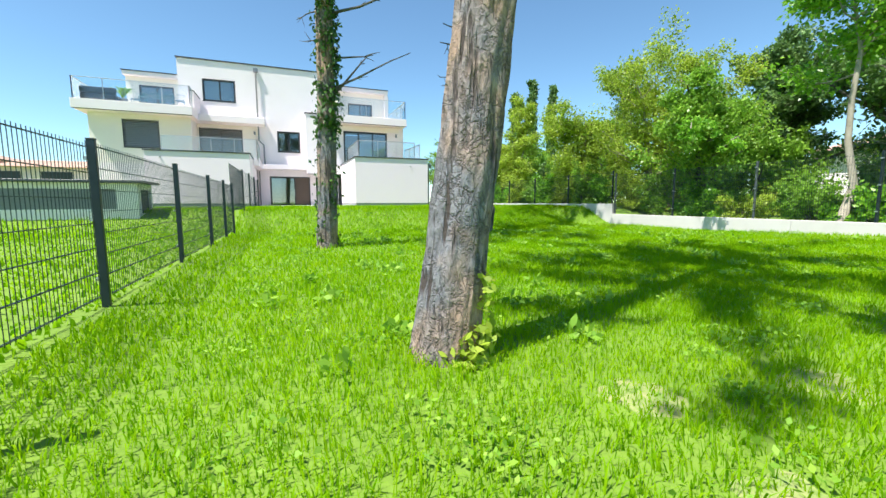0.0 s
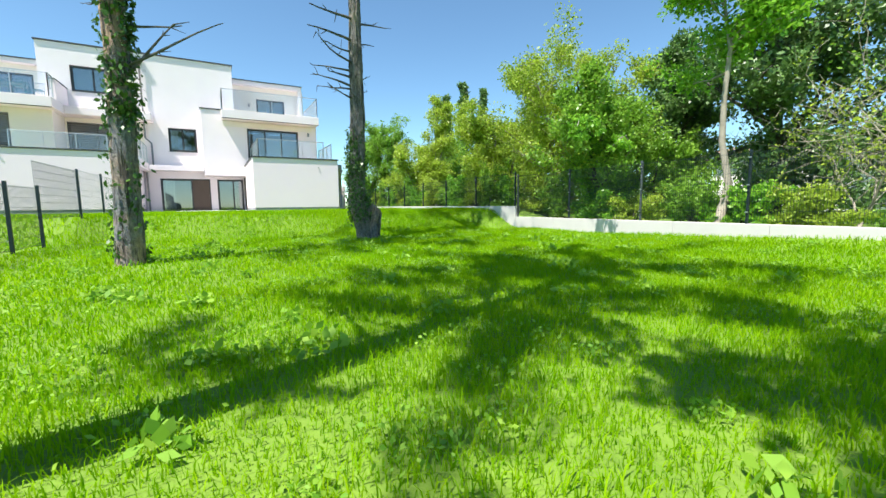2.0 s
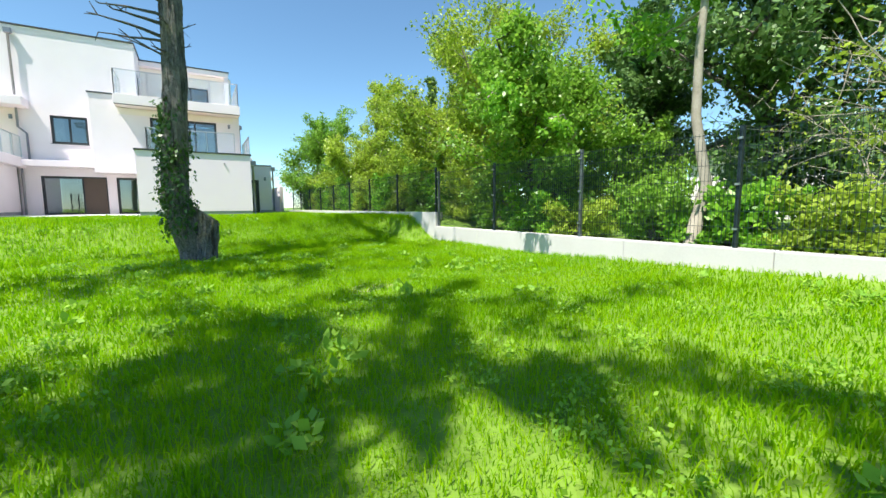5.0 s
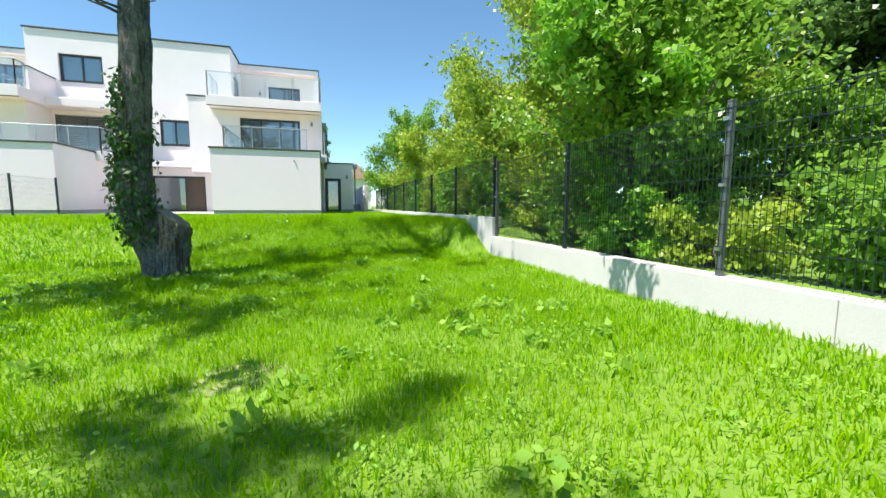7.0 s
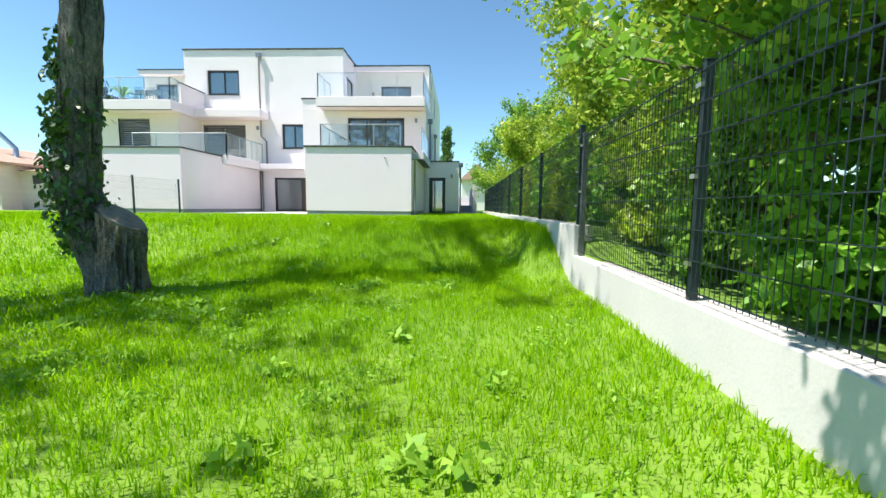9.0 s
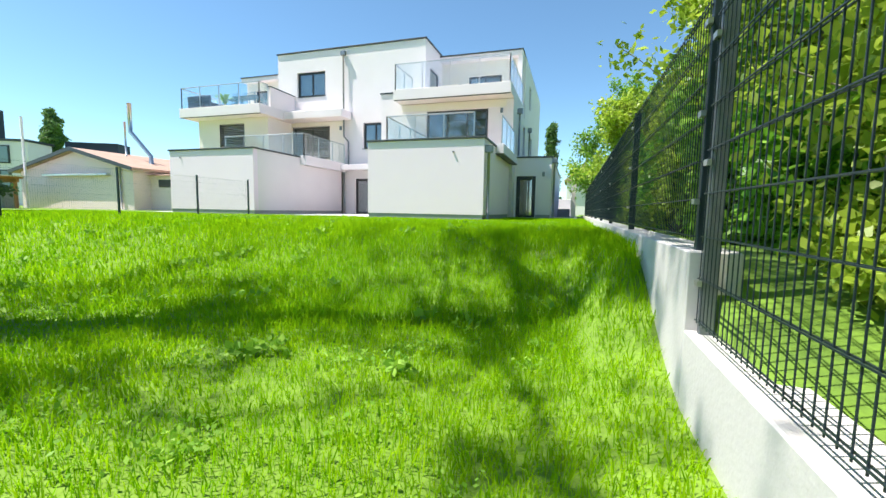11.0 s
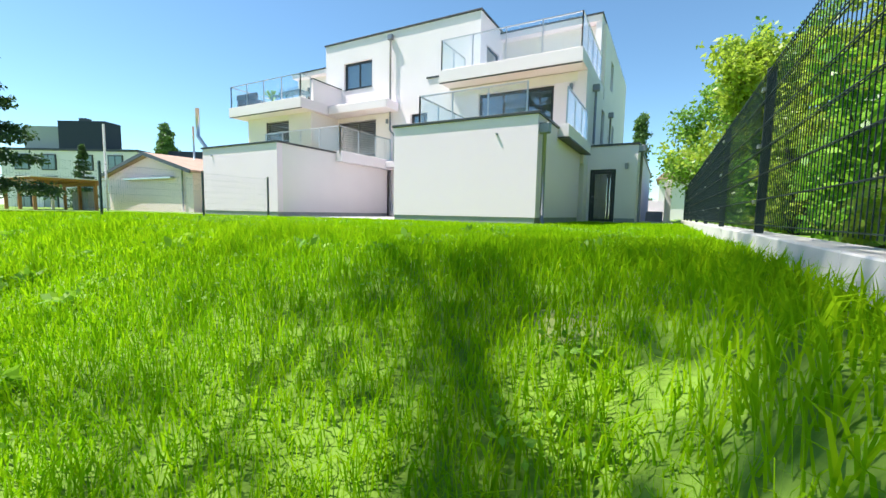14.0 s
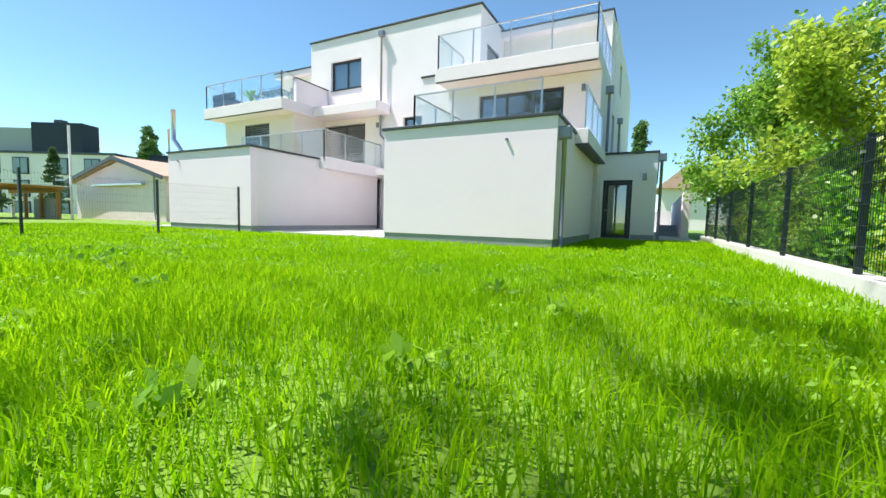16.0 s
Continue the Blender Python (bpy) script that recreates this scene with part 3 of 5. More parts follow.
boxpart("terrace_ledge", bld, M_WALL, 8.683, 9.0, 26.0, 29.9, 3.35, 3.72, 0.01)
boxpart("drip_edge", bld, M_COPING, 8.69, 9.02, 25.98, 29.9, 3.31, 3.345)
railing(bld, [(4.6, 29.5), (4.6, 24.75), (8.1, 24.75)], 3.62, 4.68)
railing(bld, [(8.9, 26.1), (8.9, 29.5)], 3.75, 4.8)
boxpart("spout", bld, M_PIPE, 7.55, 7.60, 23.84, 23.9, 3.12, 3.17)
pipe(bld, 8.80, 24.1, 0.75, 3.15)
pipe(bld, 8.92, 31.0, 3.9, 6.0, [(8.92, 31.0, 5.7)])
pipe(bld, 8.9, 36.0, 3.9, 6.0)
# left box
# Only this front face is pink-tinted against green bounced light.
seg("wall", M_WALLBOUNCE, -6.0, -1.3, 0.95, 3.55, 24.1, 24.35)
seg("wall", M_WALL, 24.353, 31.0, 0.95, 3.55, -1.55, -1.3, swap=True)
seg("wall", M_WALL, 24.353, 31.0, 0.95, 3.55, -6.0, -5.75, swap=True)
for b in ((-5.98, -1.32, 24.12, 24.35, 0.55, 0.947), (-1.54, -1.32, 24.353, 31.0, 0.55, 0.947), (-5.98, -5.76, 24.353, 31.0, 0.55, 0.947)):
    boxpart("plinth", bld, M_PLINTH, *b)
for b in ((-6.05, -1.25, 24.05, 24.4), (-1.6, -1.25, 24.403, 27.2), (-6.05, -5.7, 24.403, 30.9)):
    boxpart("coping", bld, M_COPING, *b, 3.553, 3.62, 0.006)
boxpart("terrace_floor", bld, M_DECK, -5.74, -1.56, 24.36, 30.99, 3.2, 3.35)
boxpart("terrace_ledge", bld, M_WALL, -1.297, -0.95, 27.2, 30.99, 3.2, 3.66, 0.01)
railing(bld, [(-5.9, 27.2), (-1.05, 27.2), (-1.05, 30.9)], 3.62, 4.72)
boxpart("spout", bld, M_PIPE, -5.35, -5.30, 24.04, 24.1, 3.22, 3.27)
# left wing
# Walls below the overhang have warm bounced light painted in.
seg("wall", M_WARMSHADE, -9.7, -4.7, 3.3, 6.097, 29.0, 29.25, [B1])
seg("wall", M_WALL, -9.7, -6.003, 0.7, 3.297, 29.0, 29.25)
seg("wall", M_WALL, 29.253, 43.0, 0.7, 6.097, -9.7, -9.45, swap=True)
seg("wall", M_WARMSHADE, 29.253, 30.997, 3.58, 6.097, -4.95, -4.7, swap=True)
# Thin sheet over the white wall, painting warm shade below the canopy.
seg("wall", M_WARMSHADE, -4.69, -1.1, 3.6, 6.117, 30.98, 30.997, [B2])
boxpart("terrace_slab", bld, M_WALL, -10.1, -4.45, 28.1, 31.0, 6.1, 6.6, 0.012)
boxpart("drip_edge", bld, M_COPING, -10.08, -4.47, 28.12, 28.2, 6.07, 6.097)
boxpart("floor_slab", bld, M_ROOM, -9.4, -5.65, 31.1, 43.0, 6.11, 6.4)
boxpart("canopy", bld, M_WALL, -4.447, -0.6, 29.95, 30.976, 6.12, 6.56, 0.03)
boxpart("side_wall", bld, M_WALL, -4.65, -4.453, 28.95, 30.995, 6.603, 7.65)
boxpart("coping", bld, M_COPING, -4.68, -4.42, 28.92, 30.995, 7.653, 7.70)
railing(bld, [(-10.0, 31.0), (-10.0, 28.2), (-4.55, 28.2), (-4.55, 28.85)], 6.6, 7.75)
LW = (-7.85, -5.95, 6.65, 8.4)
# Set-back upper wall, also coloured with the painted warm shade.
seg("wall", M_WARMSHADE, -8.5, -5.603, 6.603, 8.85, 31.6, 31.85, [LW])
seg("wall", M_WALL, 31.853, 43.0, 6.303, 8.85, -8.5, -8.25, swap=True)
boxpart("roof", bld, M_WALL, -8.55, -5.603, 31.2, 43.0, 8.853, 9.07)
boxpart("coping", bld, M_COPING, -8.6, -5.603, 31.15, 43.05, 9.073, 9.13)
window(bld, *LW, 31.6, 2)
window(bld, *B1, 29.0, 1)
window(bld, *B2, 31.0, 2)
blind(bld, *B1, 28.99)
blind(bld, *B2, 30.965)
seg("room_wall", M_ROOM, -9.4, -5.65, 3.3, 5.9, 32.5, 32.6)
pipe(bld, -1.05, 30.86, 3.6, 9.7, [(-1.05, 30.86, 5.2), (-0.75, 30.86, 4.9)])
pipe(bld, -1.12, 31.0, 0.8, 3.15, hopper=False)
# the side annex
seg("wall", M_WALL, 8.803, 10.6, 0.7, 3.74, 30.7, 30.95, [(8.9, 9.85, 0.76, 2.85)])
boxpart("plinth", bld, M_PLINTH, 9.87, 10.598, 30.685, 30.697, 0.6, 0.947)
seg("wall", M_WALL, 30.953, 43.0, 0.7, 3.74, 10.35, 10.6, swap=True)
boxpart("roof", bld, M_COPING, 8.803, 10.65, 30.64, 43.05, 3.743, 3.81)
dr = new("door")
dr.parent = bld
tagged(dr, "dark-framed glazed side door")
part("door_frame", wall_bm(8.9, 9.85, 0.76, 2.85, 30.76, 30.84, [(8.98, 9.77, 0.80, 2.77)]), M_FRAME, dr)
part("door_leaf", wall_bm(8.985, 9.765, 0.805, 2.765, 30.78, 30.83, [(9.08, 9.67, 0.90, 2.67)]), M_FRAME, dr)
boxpart("pane", dr, M_GLASS, 9.08, 9.67, 30.80, 30.81, 0.90, 2.67).visible_shadow = False
boxpart("door_handle", dr, M_STEEL, 9.0, 9.12, 30.73, 30.75, 1.78, 1.80)
boxpart("back_panel", dr, M_ROOM, 8.9, 9.9, 33.6, 33.65, 0.7, 2.9)
pipe(bld, 10.72, 30.8, 0.8, 3.5)
for x, y, z in ((10.22, 30.7, 2.85), (8.25, 29.6, 5.75), (5.0, 33.85, 8.3), (-1.3, 30.99, 5.6)):
    lob = new("wall_lamp")
    lob.parent = bld
    boxpart("lamp_body", lob, M_PIPE, x - 0.06, x + 0.06, y - 0.1, y - 0.002, z - 0.02, z + 0.2, 0.01)

# furniture on the upper left terrace
M_GREEN = material("teal_metal", (0.02, 0.16, 0.22), 0.4)
M_SOFA = material("grey_outdoor_fabric", (0.05, 0.06, 0.08), 0.9)


def garden_chair(x, y):
    c = thing("garden_chair", x, y, 6.6, "dark teal metal garden chair on the roof terrace", "chair", "terrace chairs")
    boxpart("seat", c, M_GREEN, x - 0.22, x + 0.22, y - 0.22, y + 0.22, 7.03, 7.06, 0.008)
    bm = bmesh.new()
    for i in range(6):
        add_tube(bm, [(x - 0.2 + 0.08 * i, y + 0.22, 7.05), (x - 0.2 + 0.08 * i, y + 0.27, 7.47)], 0.009, 5)
    add_tube(bm, [(x - 0.22, y + 0.27, 7.47), (x + 0.22, y + 0.27, 7.47)], 0.012, 5)
    part("backrest", bm, M_GREEN, c)
    for sx in (-0.2, 0.2):
        for sy in (-0.2, 0.2):
            boxpart("leg", c, M_GREEN, x + sx - 0.012, x + sx + 0.012, y + sy - 0.012, y + sy + 0.012, 6.602, 7.028)
    return c


c0 = garden_chair(-6.9, 28.75)
for x, y in ((-6.3, 28.85), (-5.7, 28.75), (-7.5, 29.6), (-5.2, 29.2)):
    copy_thing(c0, Matrix.Translation((x, y, 6.6)))
tb = thing("terrace_table", -6.3, 29.3, 6.6, "dark teal metal table on the roof terrace", "table")
boxpart("tabletop", tb, M_GREEN, -7.1, -5.5, 28.95, 29.65, 7.29, 7.32, 0.006)
for x in (-7.0, -5.6):
    for y in (29.05, 29.55):
        boxpart("leg", tb, M_GREEN, x - 0.02, x + 0.02, y - 0.02, y + 0.02, 6.602, 7.288)
sf = thing("outdoor_sofa", -9.0, 28.4, 6.6, "low dark grey outdoor sofa on the roof terrace", "sofa")
boxpart("seat", sf, M_SOFA, -9.75, -8.1, 28.35, 29.2, 6.602, 6.97, 0.05)
boxpart("backrest", sf, M_SOFA, -9.75, -8.1, 28.32, 28.5, 6.973, 7.32, 0.05)
pot = thing("potted_palm", -8.1, 29.4, 6.6, "small potted palm on the roof terrace", "plant")
bm = bmesh.new()
bmesh.ops.create_cone(bm, cap_ends=True, segments=16, radius1=0.18, radius2=0.24, depth=0.4, matrix=Matrix.Translation((-8.1, 29.4, 6.8)))
part("pot", bm, M_PLINTH, pot, smooth=False)
bm = bmesh.new()
rr = random.Random(4)
for i in range(26):
    a, l = rr.uniform(0, 6.28), rr.uniform(0.5, 0.9)
    p = [Vector((-8.1 + math.cos(a) * l * s, 29.4 + math.sin(a) * l * s, 7 + 0.85 * s * 1.5 - 0.8 * s * s)) for s in (0, 0.3, 0.6, 0.85, 1)]
    n = Vector((-math.sin(a), math.cos(a), 0)) * 0.04
    rows = [(bm.verts.new(q - n * wd), bm.verts.new(q + n * wd)) for q, wd in zip(p, (0.3, 1, 1.2, 0.9, 0.1))]
    for q, s in zip(rows, rows[1:]):
        bm.faces.new((q[0], q[1], s[1], s[0]))
part("fronds", bm, M_LEAFMID, pot)

# ---- neighbours on the left ----
gb = thing("neighbour_house", -20, 31, GZ, "beige single-storey house with gable and terracotta roof", "house")
z0 = 0.72
bm = bmesh.new()
pr = [(-26.4, z0), (-15.2, z0), (-15.2, 3.35), (-20.3, 4.62), (-26.4, 3.3)]
fr = [bm.verts.new((x, 28.9, z)) for x, z in pr]
bk = [bm.verts.new((x, 40.0, z)) for x, z in pr]
bm.faces.new(fr)
bm.faces.new(bk[::-1])
for i in range(5):
    bm.faces.new((fr[i], bk[i], bk[(i + 1) % 5], fr[(i + 1) % 5]))
bmesh.ops.recalc_face_normals(bm, faces=bm.faces)
part("gable_wall", bm, M_BEIGE, gb)
for sx, xa, za, xb, zb in ((0, -26.9, 3.22, -20.3, 4.66), (1, -20.3, 4.66, -14.7, 3.26)):
    bm = bmesh.new()
    vs = [bm.verts.new(p) for y in (28.5, 40.3) for p in ((xa, y, za), (xb, y, zb), (xb, y, zb + 0.16), (xa, y, za + 0.16))]
    for f in ((0, 1, 2, 3), (7, 6, 5, 4), (0, 4, 5, 1), (2, 6, 7, 3), (0, 3, 7, 4), (1, 5, 6, 2)):
        bm.faces.new([vs[k] for k in f])
    part("roof", bm, M_TILE, gb)
    bm = bmesh.new()
    vs = [bm.verts.new(p) for y in (28.42, 28.497) for p in ((xa, y, za - 0.06), (xb, y, zb - 0.06), (xb, y, zb + 0.18), (xa, y, za + 0.18))]
    for f in ((0, 1, 2, 3), (7, 6, 5, 4), (0, 4, 5, 1), (2, 6, 7, 3), (0, 3, 7, 4), (1, 5, 6, 2)):
        bm.faces.new([vs[k] for k in f])
    part("bargeboard", bm, M_COPING, gb)
boxpart("side_wing", gb, M_BEIGE, -15.197, -9.9, 30.0, 38.0, z0, 3.0)
for i, (x0, x1) in enumerate(((-14.4, -13.3), (-12.4, -11.0))):
    boxpart("window_recess", gb, M_FRAME, x0, x1, 29.96, 29.997, 2.25, 2.75)
bm = bmesh.new()
vs = [bm.verts.new(p) for p in ((-15.1, 29.6, 3.003), (-9.75, 29.6, 3.003), (-9.75, 38.4, 3.003), (-15.1, 38.4, 3.003), (-15.1, 34.0, 3.7), (-11.2, 34.0, 3.7))]
for f in ((0, 1, 5, 4), (1, 2, 5), (2, 3, 4, 5), (3, 2, 1, 0), (0, 4, 3)):
    bm.faces.new([vs[k] for k in f])
part("wing_roof", bm, M_TILE, gb)
boxpart("awning_box", gb, M_STEEL, -23.5, -17.2, 28.6, 28.85, 2.95, 3.1, 0.02)
pipe(gb, -16.2, 28.8, 0.8, 3.6, hopper=False)
bm = bmesh.new()
add_tube(bm, [(-17.0, 31.5, 3.6), (-17.0, 31.5, 4.5), (-18.9, 31.5, 6.3), (-18.9, 31.5, 8.3)], 0.14, 10)
add_tube(bm, [(-19.3, 31.4, 4.6), (-19.3, 31.4, 7.0)], 0.07, 8)
fl = thing("steel_flue", -17.2, 31.5, 4.2, "bent bright steel flue on the neighbour's roof", "chimney")
part("flue_pipe", bm, M_STEEL, fl, smooth=True)

pg = thing("timber_pergola", -24, 24, GZ, "orange timber pergola with a white roof beside the beige wall", "pergola")
for x in (-28.6, -26.4, -24.0, -21.6):
    for y in (23.2, 26.2):
        boxpart("post", pg, M_ORANGE if x > -27 else M_WALL, x - 0.08, x + 0.08, y - 0.08, y + 0.08, 0.7, 2.35)
for y in (23.2, 26.2):
    boxpart("beam", pg, M_ORANGE, -29, -21.3, y - 0.07, y + 0.07, 2.353, 2.58)
boxpart("roof_sheet", pg, M_WALL, -29.3, -21.0, 22.9, 26.6, 2.70, 2.75)
for i in range(10):
    boxpart("rafter", pg, M_ORANGE, -28.8 + 0.82 * i - 0.04, -28.8 + 0.82 * i + 0.04, 23.0, 26.5, 2.583, 2.697)
boxpart("back_shelf", pg, M_PLINTH, -25.5, -23.0, 26.3, 26.8, 0.7, 2.0)
pl = thing("flagpole", -22.3, 24.9, GZ, "slim white pole behind the pergola", "pole")
bm = bmesh.new()
add_tube(bm, [(-22.3, 24.9 + 2.2, 0.7), (-22.3, 24.9 + 2.2, 6.6)], 0.07, 8)
part("pole", bm, M_WALL, pl)

lv = thing("garage", -8, 18, GZ, "low white garage with grey louvred panels and dark flat roof", "garage")
lv.location = (-8, 15.8, 0.6)
part("wall", wall_bm(-13, -3.95, 0.5, 1.58, 15.0, 15.15, [(-12.9, -8.5, 0.80, 1.40), (-8.4, -4.5, 0.80, 1.40)]), M_WALL, lv)
part("wall", wall_bm(15.153, 16.5, 0.5, 1.58, -4.1, -3.95, [(15.3, 16.35, 0.66, 1.40)], swap=True), M_WALL, lv)
boxpart("wall", lv, M_WALL, -13, -4.103, 16.35, 16.5, 0.5, 1.58)
boxpart("roof", lv, M_COPING, -13.2, -3.75, 14.8, 16.7, 1.583, 1.66, 0.01)
for x0, x1 in ((-12.9, -8.5), (-8.4, -4.5)):
    lp = new("louvre_panel")
    lp.parent = lv
    for k in range(11):
        boxpart("louvre", lp, M_LOUVRE, x0 + 0.002, x1 - 0.002, 15.02, 15.10, 0.805 + 0.053 * k, 0.84 + 0.053 * k)
boxpart("door", lv, M_NAVY, -4.06, -4.02, 15.302, 16.348, 0.662, 1.398)
boxpart("back_panel", lv, M_LOUVRE, -12.9, -4.3, 15.2, 15.25, 0.5, 1.5)

# far apartment block, turned to the lawn
fb = thing("far_apartment_block", -59.6, 39.7, -0.7, "white apartment block with dark blue top storey", "building")
fb.rotation_euler = (0, 0, radians(28))


def fpart(name, mat, x0, x1, y0, y1, z0, z1):
    bm = bmesh.new()
    add_box(bm, x0, x1, y0, y1, z0 - 0.7, z1 - 0.7)
    o = part(name, bm, mat)
    o.parent = fb
    return o


fpart("wall", M_WALL, -12, 7.2, 0, 4, 0.7, 10.0)
fpart("roof", M_COPING, -12.2, 7.4, -0.2, 4.2, 10.01, 10.3)
fpart("upper_storey", M_NAVY, -4.1, 2.6, 0.5, 3.2, 10.31, 14.2)
fpart("upper_storey", M_GREYCLAD, -10, -4.11, 1.5, 3.8, 10.31, 13.6)
fpart("chimney", M_COPING, -2, -1, 1.5, 2.5, 14.21, 14.8)
fpart("upper_storey", M_NAVY, 7.5, 14, 6, 9, 9.2, 11.0)
fpart("wall", M_WALL, 7.5, 16, 5, 9, 0.7, 9.19)
for zz in (1.5, 4.3, 7.3):
    for x in (-10, -6.2, -1.0, 3.2):
        wn = new("window")
        wn.parent = fb
        for nm, mt, b in (("window_frame", M_FRAME, (x, x + 2.1, -0.12, -0.003, zz - 0.7, zz + 1.5)), ("pane", M_FARPANE, (x + 0.15, x + 0.98, -0.16, -0.122, zz - 0.55, zz + 1.35)), ("pane", M_FARPANE, (x + 1.12, x + 1.95, -0.16, -0.122, zz - 0.55, zz + 1.35))):
            bm = bmesh.new()
            add_box(bm, *b)
            part(nm, bm, mt).parent = wn

# small house behind the thicket
sh = thing("white_house", 31, 11, 0.5, "white house with brown roof behind the trees", "house")
boxpart("wall", sh, M_WALL, 29, 36, 8, 14, 0.4, 3.8)
boxpart("window_frame", sh, M_FRAME, 28.93, 28.997, 10, 11.2, 2.2, 3.5)
bm = bmesh.new()
vs = [bm.verts.new(p) for p in ((28.4, 7.4, 3.803), (36.6, 7.4, 3.803), (36.6, 14.6, 3.803), (28.4, 14.6, 3.803), (30.5, 11, 4.7), (34.5, 11, 4.7))]
for f in ((0, 1, 5, 4), (1, 2, 5), (2, 3, 4, 5), (3, 0, 4), (3, 2, 1, 0)):
    bm.faces.new([vs[k] for k in f])
part("roof", bm, M_TILE, sh)
# passage beside the building
pw = thing("passage_wall", 11.9, 38, 0.8, "white garden wall at the end of the side passage", "wall")
boxpart("wall", pw, M_WALL, 11.55, 11.8, 33.5, 46, 0.75, 2.6, 0.01)
boxpart("wall", pw, M_WALL, 9.5, 11.547, 47.0, 47.2, 0.75, 2.2, 0.01)
st = thing("passage_steps", 11.0, 35, 0.8, "grey concrete steps in the side passage", "steps")
for i in range(3):
    boxpart("step", st, M_PLINTH, 10.75, 11.5, 36 + 0.3 * i, 36.297 + 0.3 * i, 0.79, 0.96 + 0.17 * i)
oh = thing("far_house", 13.0, 60, 0.7, "far white house with orange roof", "house")
oh.location = (12.8, 60, 0.7)
boxpart("wall", oh, M_WALL, 10.9, 14.7, 58, 66, 0.7, 4.6)
bm = bmesh.new()
vs = [bm.verts.new(p) for p in ((10.6, 57.5, 4.603), (15.0, 57.5, 4.603), (15.0, 66.5, 4.603), (10.6, 66.5, 4.603), (12.8, 57.8, 6.6), (12.8, 66.2, 6.6))]
for f in ((0, 1, 4), (1, 2, 5, 4), (2, 3, 5), (3, 0, 4, 5), (3, 2, 1, 0)):
    bm.faces.new([vs[k] for k in f])
part("roof", bm, M_TILE, oh)


# ---- trees ----
def leaf_cloud(name, centres, spread, count, size, mat, parent, seed, label="", flat=0.75, droop=0.3):
    """Many small pointed leaves scattered round the centres, as one mesh."""
    rng = np.random.default_rng(seed)
    c = np.asarray(centres, float)
    s = np.asarray(spread, float)
    pick = rng.integers(0, len(c), count)
    d = rng.normal(0, 1, (count, 3))
    d /= np.linalg.norm(d, axis=1)[:, None]
    rad = rng.random(count) ** 0.45
    p = c[pick] + d * (rad * s[pick])[:, None] * np.array([1, 1, flat])
    ax = rng.normal(0, 1, (count, 3))
    ax[:, 2] -= droop
    ax /= np.linalg.norm(ax, axis=1)[:, None]
    side = np.cross(ax, rng.normal(0, 1, (count, 3)) + np.array([0, 0, 1.2]))
    side /= np.linalg.norm(side, axis=1)[:, None] + 1e-9
    ln = size * rng.uniform(0.6, 1.35, count)[:, None]
    wd = ln * 0.30
    v = np.stack([p, p + ax * ln * 0.5 + side * wd, p + ax * ln, p + ax * ln * 0.5 - side * wd], 1).reshape(-1, 3)
    me = bpy.data.meshes.new(name)
    me.vertices.add(count * 4)
    me.vertices.foreach_set("co", v.ravel())
    me.loops.add(count * 4)
    me.loops.foreach_set("vertex_index", np.arange(count * 4))
    me.polygons.add(count)
    me.polygons.foreach_set("loop_start", np.arange(count) * 4)
    me.polygons.foreach_set("loop_total", np.full(count, 4))
    me.update(calc_edges=True)
    me.materials.append(mat)
    ob = new(name, me)
    if parent is not None:
        ob.parent = parent
        me.transform(Matrix.Translation(-parent.location))
    return tagged(ob, label)


def grow(bm, rng, p, d, length, r, level, tips, wander=0.25, kids=3, lift=0.15):
    """A limb with its twigs; tips gathers where the leaves sit."""
    n = 4
    pts, radii = [p.copy()], [r]
    for i in range(n):
        d = (d + Vector((rng.gauss(0, wander), rng.gauss(0, wander), rng.gauss(0, wander) * 0.6 + lift * 0.3))).normalized()
        p = p + d * length / n
        pts.append(p.copy())
        radii.append(max(0.006, r * (1 - 0.75 * (i + 1) / n)))
        if level <= 1:
            tips.append((tuple(p), 0.28 + 0.12 * length))
    add_tube(bm, pts, radii, 6 if level else 4, cap=False)
    if level > 0:
        for k in range(kids):
            i = rng.randint(1, n)
            a = rng.uniform(0, 6.28)
            e = (d * 0.5 + Vector((math.cos(a), math.sin(a), rng.uniform(-0.1, 0.8)))).normalized()
            grow(bm, rng, pts[i], e, length * rng.uniform(0.45, 0.7), radii[i] * 0.6, level - 1, tips, wander, kids, lift)


